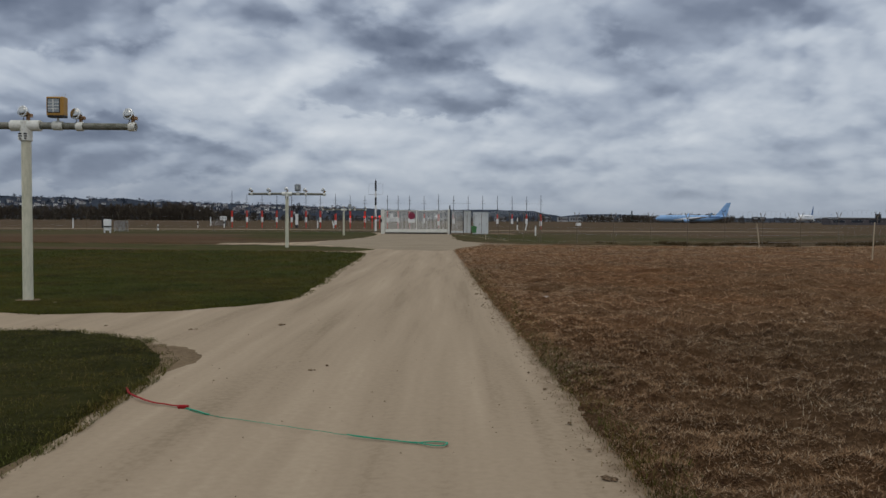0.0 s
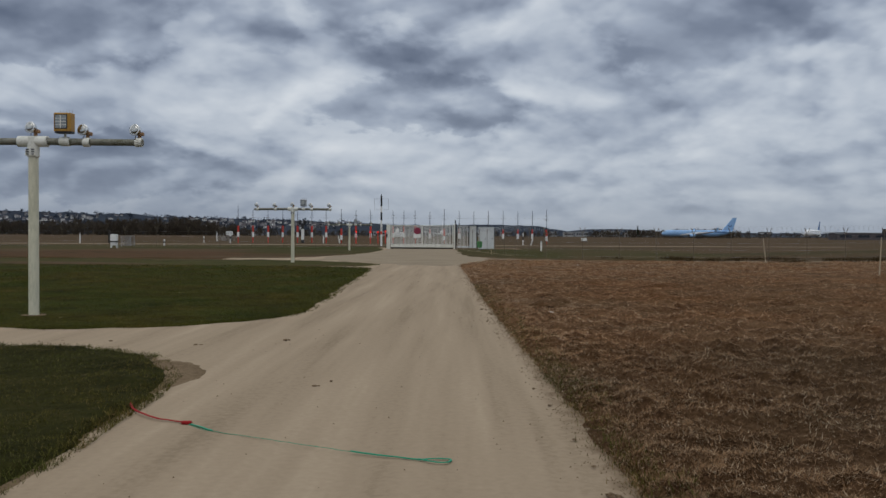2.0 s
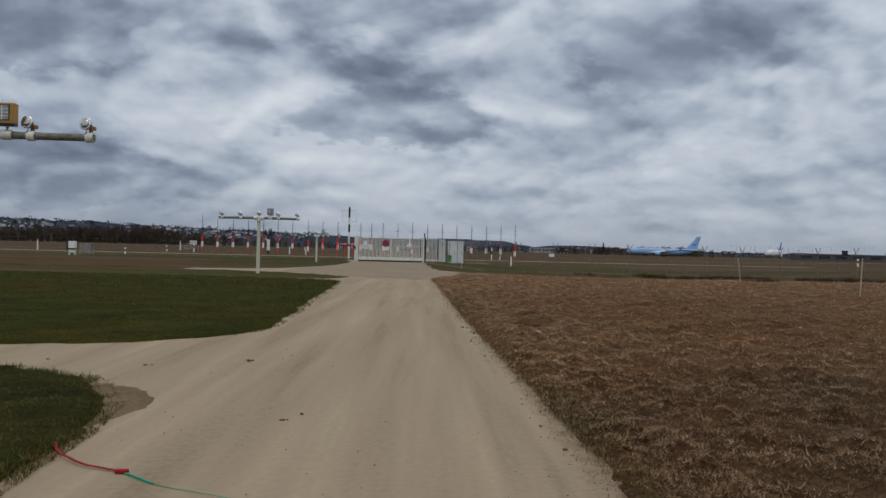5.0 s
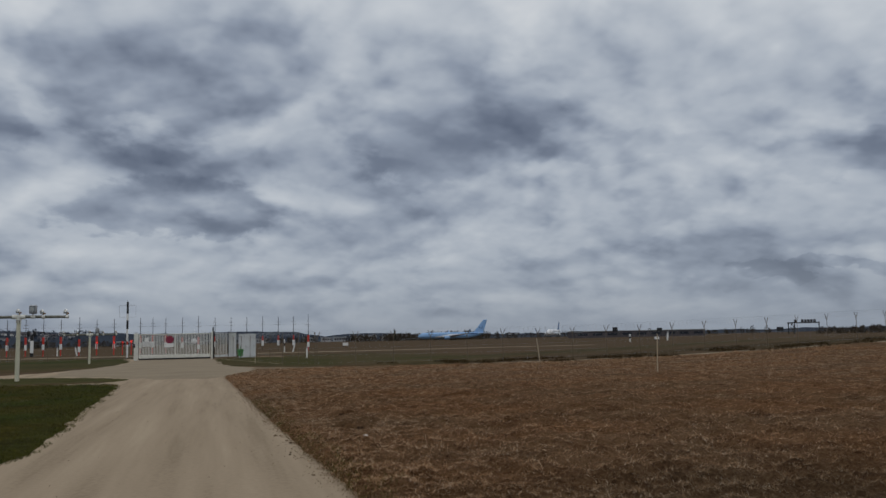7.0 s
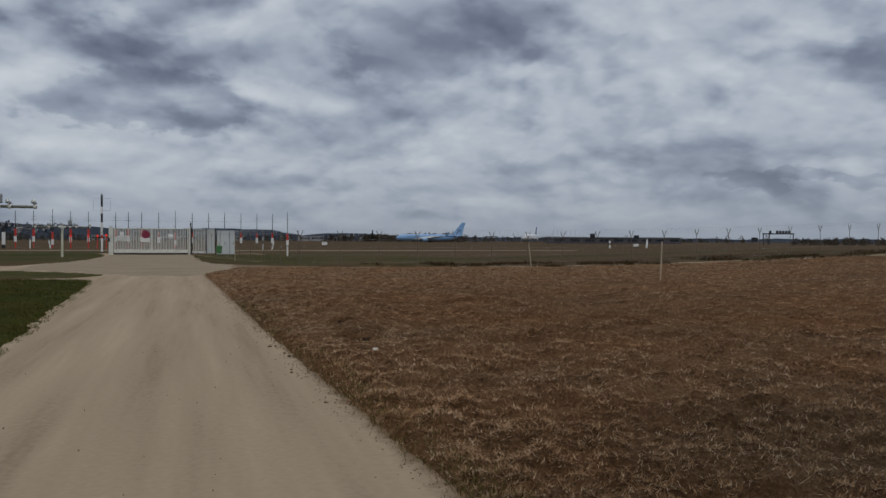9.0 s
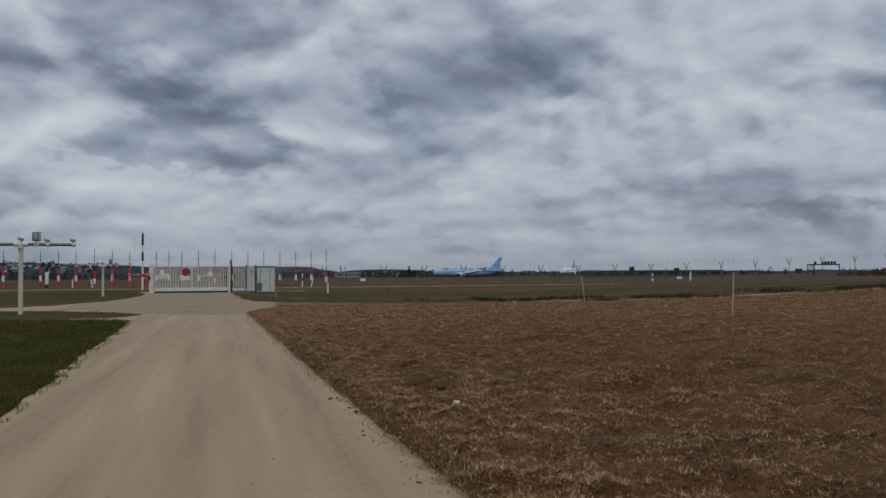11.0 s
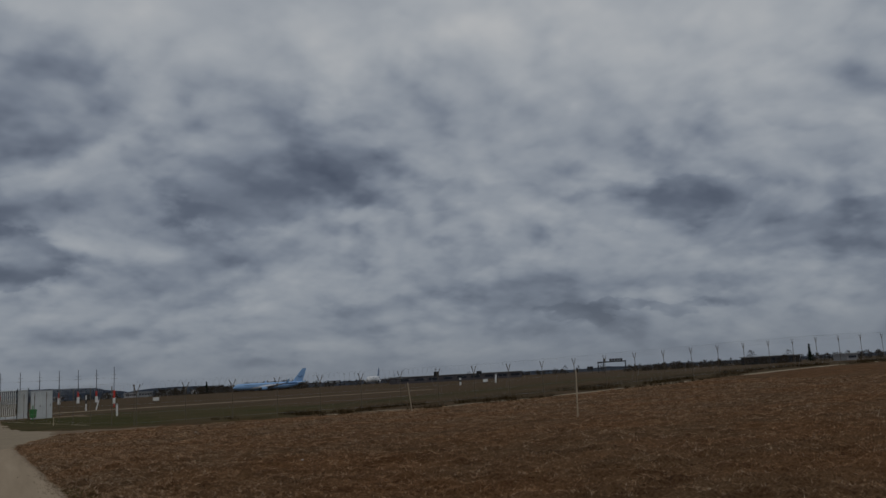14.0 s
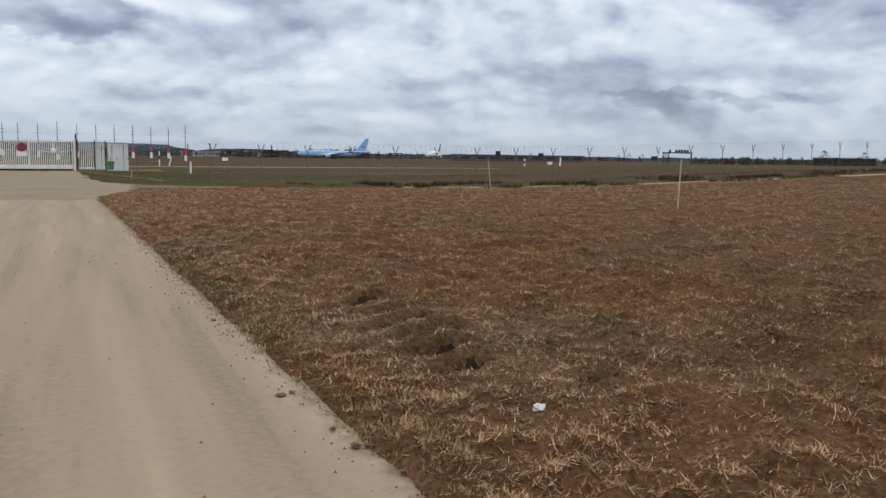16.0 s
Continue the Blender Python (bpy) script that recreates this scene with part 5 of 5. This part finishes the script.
def conifer(x, y, h, seed):
    rng = random.Random(seed)
    ob = thing("conifer", "dark narrow conifer standing above the scrub", "tree", (x, y, 0), 0, "conifers on the horizon")
    part("trunk", tube_bm((0, 0, -0.2), (0, 0, h * 0.9), h * 0.03, h * 0.008, 7), BARK, ob)
    V, F = [], []
    for _ in range(320):
        t = rng.random()
        r = h * 0.26 * (1 - t) * rng.uniform(0.3, 1.1)
        a = rng.uniform(0, 2 * math.pi)
        x0, y0, z0 = r * math.cos(a), r * math.sin(a), h * (0.08 + 0.92 * t)
        q = h * 0.06
        n = len(V)
        V += [(x0 * 0.4 - q * math.sin(a), y0 * 0.4 + q * math.cos(a), z0 + q), (x0 * 0.4 + q * math.sin(a), y0 * 0.4 - q * math.cos(a), z0 + q), (x0 * 1.2, y0 * 1.2, z0 - q * 0.5)]
        F.append((n, n + 1, n + 2))
    me = bpy.data.meshes.new("crown")
    me.from_pydata(V, [], F)
    me.materials.append(NEEDLES)
    c = new("crown", me)
    c.parent = ob


conifer(168, 790, 10.5, 3)
conifer(176, 800, 7.5, 4)
conifer(317, 262, 7.5, 5)
conifer(392, 258, 10.0, 6)


def shed(x, y, w, d, h, wall, label, bays):
    ob = thing("airport_building", label, "building", (x, y, 0), 0, "low buildings across the airfield")
    part("wall", box_bm(-w / 2, w / 2, -d / 2, d / 2, -0.5, h, bevel=0.1), wall, ob)
    part("roof", box_bm(-w / 2 - 0.6, w / 2 + 0.6, -d / 2 - 0.6, d / 2 + 0.6, h, h + 0.5, bevel=0.1), SHED, ob)
    for k in range(bays):
        bw = w / bays
        part("window", box_bm(-w / 2 + bw * (k + 0.18), -w / 2 + bw * (k + 0.82), -d / 2 - 0.1, -d / 2 + 0.05, h * 0.35, h * 0.75), WINDOW, ob)


for x, y, w, h, wall in ((140, 1080, 12, 5.5, HOUSE), (160, 1100, 16, 6, SHED), (178, 1080, 11, 5, HOUSE), (196, 1080, 18, 7, SHED), (214, 1060, 9, 5, HOUSE), (234, 1060, 20, 6.5, SHED), (258, 1080, 14, 5, HOUSE), (122, 1120, 14, 6, SHED),
                         (282, 1050, 22, 5, SHED), (310, 1060, 14, 5, HOUSE), (-250, 860, 20, 5, SHED), (-212, 860, 12, 4.5, HOUSE), (-60, 1000, 14, 4.5, HOUSE), (-95, 1000, 18, 5, SHED), (20, 1100, 22, 6, SHED), (60, 1100, 14, 5.5, HOUSE)):
    shed(x, y, w, 14, h, wall, "low pale building far across the airfield" if wall == HOUSE else "low grey hall far across the airfield", 5)
shed(240, 446, 84, 10, 3.4, ROOF, "long low dark shed at the airfield's edge", 9)
shed(362, 322, 36, 8, 3.6, DARK, "low open hall with dark bays by the trees", 8)
shed(300, 232, 7, 6, 2.3, HOUSE, "small white hut at the end of the trees", 1)
shed(398, 226, 12, 6, 2.4, HOUSE, "small white hut at the end of the trees", 1)


# ---- grass and small things ----
def blades(name, X, Y, Z, L, W, around, tilt, material, label, category):
    """Single leaves of grass, one narrow triangle each. around, tilt: the way and the angle from upright at which they lie, in radians."""
    n = len(X)
    out = np.stack([np.cos(around) * np.sin(tilt), np.sin(around) * np.sin(tilt), np.cos(tilt)], 1)
    side = np.stack([-np.sin(around), np.cos(around), np.zeros(n)], 1)
    base = np.stack([X, Y, Z], 1)
    V = np.empty((n, 3, 3))
    V[:, 0], V[:, 1] = base - side * W[:, None] / 2, base + side * W[:, None] / 2
    V[:, 2] = base + out * L[:, None]
    me = bpy.data.meshes.new(name)
    me.vertices.add(3 * n)
    me.vertices.foreach_set("co", V.ravel())
    me.loops.add(3 * n)
    me.loops.foreach_set("vertex_index", np.arange(3 * n, dtype=np.int32))
    me.polygons.add(n)
    me.polygons.foreach_set("loop_start", np.arange(0, 3 * n, 3, dtype=np.int32))
    me.update(calc_edges=True)
    me.validate()
    me.materials.append(material)
    return tagged(new(name, me), label, category, kind="stuff")


def field_height(x, y):
    inner = np.clip((x - np.interp(y, EDGE_Y, EDGE_X)) / 0.2, 0, 1)
    return rise(x, y) - 0.03 + 0.055 * inner + field_relief(x, y) * inner


def grow_field():
    """Matted tufts: each leans its own way, and its blades splay about that."""
    rng = np.random.default_rng(21)
    m, each = 250000, 9
    y = 4.2 + 44.6 * rng.random(m) ** 1.75
    y[:26000] = rng.uniform(-7.5, 5.0, 26000)
    x = 36 * rng.random(m) ** 2.3 + np.interp(y, EDGE_Y, EDGE_X) + rng.normal(0, 0.05, m) + 0.05
    torn = np.minimum.reduce([ruts(x, y + k) for k in (-0.05, 0.0, 0.05, 0.10)])
    keep = (y < fence_y(x) - 3.4) & ((torn > -0.05) | (rng.random(m) < 0.06))
    x, y, torn = x[keep], y[keep], torn[keep]
    small = np.array([abs(noise.noise((p * 2.7, q * 3.3, 14.0))) for p, q in zip(x, y)])
    keep = small + rng.normal(0, 0.12, len(x)) > 0.05
    x, y, small, torn = x[keep], y[keep], small[keep], torn[keep]
    z = field_height(x, y)
    d = np.maximum(3.0, np.hypot(x, np.maximum(0, y - 11)))
    lean = rng.uniform(0, 6.283, len(x))
    rep = lambda v: np.repeat(v, each)
    n = len(x) * each
    size = rep(0.8 + 0.005 * d)
    X, Y = rep(x) + rng.normal(0, 0.034, n) * size, rep(y) + rng.normal(0, 0.034, n) * size
    L = rng.uniform(0.025, 0.085, n) * size * rep((0.75 + 0.8 * np.clip(small, 0, 0.6)) * np.where(torn < -0.02, 0.5, 1.0))
    W = np.maximum(0.0058, 0.00042 * rep(d)) * rng.uniform(0.7, 1.4, n)
    tilt = np.radians(np.clip(rng.normal(68, 18, n), 10, 89))
    k = np.flatnonzero((x - np.interp(y, EDGE_Y, EDGE_X) < 0.12 + 0.5 * small) & (y < 26))
    k = np.repeat(k, 2)
    n2 = len(k)
    blades("verge_weeds", x[k] + rng.normal(0.02, 0.06, n2), y[k] + rng.normal(0, 0.06, n2), z[k], rng.uniform(0.03, 0.085, n2), np.full(n2, 0.006), rng.uniform(0, 6.283, n2), np.radians(rng.uniform(15, 75, n2)), BLADES, "dark olive weeds along the road's edge", "weeds")
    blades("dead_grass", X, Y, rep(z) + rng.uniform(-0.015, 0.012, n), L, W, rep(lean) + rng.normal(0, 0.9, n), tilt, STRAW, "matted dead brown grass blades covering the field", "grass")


def grow_lawn(name, outline, x0, x1, y0, y1, n, height, seed, label, material=BLADES):
    rng = np.random.default_rng(seed)
    x, y = x1 - (x1 - x0) * rng.random(n) ** 1.5, y0 + (y1 - y0) * rng.random(n) ** (1.0 if y0 < 10 else 1.5)
    inside, d, _ = inside_and_near(np.stack([x, y], 1), outline[::2])
    clump = np.array([noise.noise((p * 3.0, q * 3.0, 21.0)) for p, q in zip(x, y)])
    keep = (inside | (d < 0.04)) & (clump + rng.normal(0, 0.15, n) > -0.15)
    x, y, d = x[keep], y[keep], d[keep]
    z = height - 0.02 + 0.03 * fractal(x, y, 2.2, 3.0) - 0.03 * np.clip(1 - d / 0.2, 0, 1)
    dist = np.maximum(4.0, np.hypot(x, y - 1.5))
    L = rng.uniform(0.03, 0.08, len(x)) * (0.8 + 0.015 * dist)
    W = np.maximum(0.006, 0.0005 * dist) * rng.uniform(0.7, 1.3, len(x))
    n = len(x)
    blades(name, x, y, z, L, W, rng.uniform(0, 6.283, n), np.radians(rng.uniform(20, 80, n)), material, label, "grass")


def grow_tussocks():
    """Taller dark clumps along the track and the fence."""
    rng = np.random.default_rng(77)
    m = 2600
    x = rng.uniform(7, 84, m)
    line = rng.integers(0, 3, m)
    y = fence_y(x) + np.choose(line, [-3.75, -0.2, 2.5]) + rng.normal(0, 0.22, m) * (1 + line)
    keep = np.array([noise.noise((p * 0.22, k * 7.0, 1.0)) for p, k in zip(x, line)]) > 0.02
    x, y = np.repeat(x[keep], 14), np.repeat(y[keep], 14)
    n = len(x)
    x, y = x + rng.normal(0, 0.12, n), y + rng.normal(0, 0.12, n)
    blades("tussocks", x, y, rise(x, y) - 0.03, rng.uniform(0.1, 0.32, n), np.full(n, 0.03), rng.uniform(0, 6.283, n), np.radians(rng.uniform(5, 60, n)), TUSSOCK, "dark rough tussocks along the fence track", "grass")


TUSSOCK = mat("dark_tussock", [(0.030, 0.020, 0.010), (0.055, 0.038, 0.018), (0.085, 0.060, 0.030)], island=True, rough=0.85, spec=0.03)
grow_tussocks()
grow_field()
grow_lawn("near_lawn_grass", NEAR_RIM, -8.5, -2.0, 4.0, 12.2, 170000, 0.045, 31, "short green grass blades on the lawn corner")
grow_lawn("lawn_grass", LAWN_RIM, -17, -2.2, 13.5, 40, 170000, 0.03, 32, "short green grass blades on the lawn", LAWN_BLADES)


def straw_heaps():
    rng = np.random.default_rng(8)
    X, Y = [], []
    for cx, cy, r, n in ((2.55, 8.5, 0.28, 130), (3.25, 7.45, 0.16, 60), (3.7, 7.3, 0.14, 50), (2.75, 7.0, 0.1, 30), (3.6, 10.6, 0.2, 50), (2.9, 15.4, 0.25, 90), (3.9, 16.4, 0.3, 90), (2.7, 16.6, 0.18, 50), (4.6, 18.6, 0.3, 70), (3.4, 14.4, 0.2, 60)):
        X.append(cx + rng.normal(0, r, n)), Y.append(cy + rng.normal(0, r, n))
    x, y = np.concatenate(X), np.concatenate(Y)
    z = field_height(x, y) + 0.03
    n = len(x)
    blades("loose_straw", x, y, z, rng.uniform(0.04, 0.11, n), np.full(n, 0.0045), rng.uniform(0, 6.283, n), np.radians(rng.uniform(60, 90, n)), PALE_STRAW, "pale loose straw lying in small heaps", "straw")


PALE_STRAW = mat("pale_straw", [(0.16, 0.12, 0.07), (0.30, 0.24, 0.155), (0.40, 0.33, 0.23)], island=True, rough=0.8, spec=0.04)
straw_heaps()


def rock(name, x, y, z, size, squash, material, label, category, seed, jag=0.35):
    bm = bmesh.new()
    bmesh.ops.create_icosphere(bm, subdivisions=3, radius=1)
    for v in bm.verts:
        k = 1 + jag * noise.noise(v.co * 1.6 + Vector((seed, 0, 0))) + jag * 0.6 * noise.noise(v.co * 4.1 + Vector((seed, 5, 0)))
        v.co = Vector((v.co.x * k * size, v.co.y * k * size * 0.8, v.co.z * k * size * squash))
    ob = link_mesh(name, bm, material)
    ob.matrix_basis = pose(x, y, z + size * squash * 0.5, 0, 0, seed * 37)
    return tagged(ob, label, category)


rock("white_stone", 2.16, 16.85, 0.0, 0.042, 0.75, STONE, "crumbly white stone lying in dead grass", "stone", 3, 0.6)
for k, (x, y, r) in enumerate(((3.47, 30.3, 0.09), (0.95, 42.4, 0.16), (2.28, 15.3, 0.035), (6.2, 42.0, 0.1), (5.2, 27.0, 0.05))):
    rock("pale_stone", x, y, 0.01, r * 0.6, 0.6, STONE, "small pale stone lying in dead grass", "stone", 5 + k)
for k, (x, y, r) in enumerate(((-0.98, 9.22, 0.035), (-0.86, 9.5, 0.028), (-0.94, 9.24, 0.02), (-3.07, 12.1, 0.05), (-3.0, 12.12, 0.04), (-4.35, 12.45, 0.035), (-5.0, 12.4, 0.04), (-5.3, 12.35, 0.03), (-2.0, 12.7, 0.05), (-1.95, 12.72, 0.03),
                               (0.87, 17.7, 0.05), (0.95, 17.75, 0.035), (1.02, 16.7, 0.05), (1.08, 16.68, 0.04), (0.99, 17.0, 0.03), (1.12, 16.3, 0.03), (1.05, 18.0, 0.03), (1.3, 5.9, 0.05), (1.34, 5.88, 0.04), (1.3, 6.5, 0.025), (1.27, 7.2, 0.03), (1.15, 9.2, 0.025), (1.22, 8.4, 0.03), (1.0, 13.6, 0.03), (0.9, 15.4, 0.03), (0.92, 15.6, 0.025), (0.85, 20.2, 0.04), (0.75, 24.0, 0.04))):
    rock("clod", x, y, 0.0, r * 0.6, 0.4, CLOD, "small dark clod of earth on the road", "clod", 20 + k, 0.6)["group"] = "clods on the road"


def furrow(cx, cy, half, slope, deep):
    """Bare soil on the floor and the torn far side of a wheel's furrow, its shade painted in."""
    bm = bmesh.new()
    rows = []
    for k in range(17):
        t = -1 + k / 8
        x = cx + half * t
        wide = max(0.0, 1 - t * t) ** 0.5 * (0.75 + 0.5 * noise.noise((cx * 5 + t * 4, cy, 2.0))) * (0.65 + 2.5 * deep)
        row = []
        for g in (-0.04, -0.01, 0.02, 0.055, 0.09):
            py = cy + slope * half * t + 0.04 * math.sin(half * t * 14 + cy) + g * wide
            row.append((x, py))
        zs = field_height(np.array([q[0] for q in row]), np.array([q[1] for q in row])) + 0.018
        rows.append([bm.verts.new((q[0], q[1], float(z) - (0.02 if g in (0, 4) else 0.0))) for g, (q, z) in enumerate(zip(row, zs))])
    for p, q in zip(rows, rows[1:]):
        for g in range(4):
            bm.faces.new((p[g], q[g], q[g + 1], p[g + 1]))
    bmesh.ops.recalc_face_normals(bm, faces=bm.faces)
    tagged(link_mesh("wheel_furrow", bm, SHADED_SOIL, smooth=True), "dark torn wheel furrow in the dead grass", "furrow", "furrows in the field", "structure")


# dark torn soil, with the shade of the hollows put into its tones
SHADED_SOIL = mat("shaded_soil", [(0.022, 0.013, 0.008), (0.042, 0.025, 0.015), (0.07, 0.043, 0.026)], 14.0, 0.9, bump=0.8, spec=0.05)
for row in FURROWS:
    if row[4] > 0.05:
        furrow(*row)


def gravel():
    """Crumbs of earth and grit strewn along the edges of the road."""
    rng = random.Random(4)
    V, F = [], []
    for _ in range(2000):
        y = 4 + 26 * rng.random() ** 1.4
        if rng.random() < 0.65:
            x = float(np.interp(y, [3, 5.6, 9.9, 13.9, 18.5, 26.6, 35.8], [1.55, 1.5, 1.36, 1.22, 1.04, 0.82, 0.57])) - abs(rng.gauss(0, 0.13))
        else:
            x = rng.uniform(-2.2, 1.3)
            if rng.random() < 0.75:
                continue
        r = rng.uniform(0.003, 0.008) * (1 + 0.03 * y)
        n = len(V)
        a = rng.uniform(0, 6)
        V += [(x + r * math.cos(a), y + r * math.sin(a), 0.0), (x + r * math.cos(a + 2.1), y + r * math.sin(a + 2.1), 0.0), (x + r * math.cos(a + 4.2), y + r * math.sin(a + 4.2), 0.0), (x, y, r * 1.1)]
        F += [(n, n + 1, n + 3), (n + 1, n + 2, n + 3), (n + 2, n, n + 3)]
    me = bpy.data.meshes.new("road_crumbs")
    me.from_pydata([(p[0], p[1], p[2] + 0.008) for p in V], [], F)
    me.materials.append(DIRT)
    tagged(new("road_crumbs", me), "scattered crumbs of earth along the road's edge", "grit", kind="stuff")


gravel()


def ribbon(line, width, thick, lift):
    """A flat strap laid along a line on the ground."""
    bm = bmesh.new()
    rows = []
    for k, (x, y) in enumerate(line):
        a, b = line[max(0, k - 1)], line[min(len(line) - 1, k + 1)]
        side = Vector((-(b[1] - a[1]), b[0] - a[0], 0)).normalized() * width / 2
        c = Vector((x, y, lift + 0.004 * noise.noise((x * 9, y * 9, 0))))
        rows.append([bm.verts.new(c - side), bm.verts.new(c + side), bm.verts.new(c + side + Vector((0, 0, thick))), bm.verts.new(c - side + Vector((0, 0, thick)))])
    for p, q in zip(rows, rows[1:]):
        for j in range(4):
            bm.faces.new((p[j], p[(j + 1) % 4], q[(j + 1) % 4], q[j]))
    bm.faces.new(rows[0][::-1])
    bm.faces.new(rows[-1])
    bmesh.ops.recalc_face_normals(bm, faces=bm.faces)
    return bm


def soft_line(points, n=8):
    """A smooth line through the points."""
    out = []
    P = [Vector(p) for p in points]
    for k in range(len(P) - 1):
        a, b, c, d = P[max(0, k - 1)], P[k], P[k + 1], P[min(len(P) - 1, k + 2)]
        for j in range(n):
            t = j / n
            q = 0.5 * (2 * b + (c - a) * t + (2 * a - 5 * b + 4 * c - d) * t * t + (3 * b - a - 3 * c + d) * t ** 3)
            out.append((q.x, q.y))
    return out + [tuple(P[-1])]


def dog_leash():
    ob = thing("leash", "red and green webbing leash lying across the road", "leash")
    part("red_strap", ribbon(soft_line([(-2.40, 8.26), (-2.26, 7.99), (-1.98, 7.70), (-1.69, 7.54)]), 0.018, 0.006, 0.017), LEASH_RED, ob, "red padded strap")
    part("red_clasp", box_bm(-1.71, -1.63, 7.505, 7.545, 0.01, 0.035, bevel=0.006), LEASH_RED, ob)
    part("green_strap", ribbon(soft_line([(-1.66, 7.52), (-1.45, 7.32), (-1.02, 7.11), (-0.53, 6.87), (-0.16, 6.69), (0.19, 6.56)]), 0.004, 0.003, 0.012), LEASH_GREEN, ob, "thin green webbing strap")
    part("green_end", ribbon(soft_line([(-0.30, 6.76), (-0.16, 6.70), (0.0, 6.63), (0.19, 6.57)]), 0.010, 0.005, 0.014), LEASH_GREEN, ob)
    part("green_lead", ribbon(soft_line([(-1.64, 7.51), (-1.52, 7.40), (-1.40, 7.29)]), 0.014, 0.005, 0.016), LEASH_GREEN, ob)
    part("hand_loop", ribbon(soft_line([(0.17, 6.58), (0.28, 6.50), (0.36, 6.50), (0.38, 6.57), (0.31, 6.60), (0.2, 6.57)]), 0.013, 0.005, 0.016), LEASH_GREEN, ob, "green loop at the strap's end")


dog_leash()
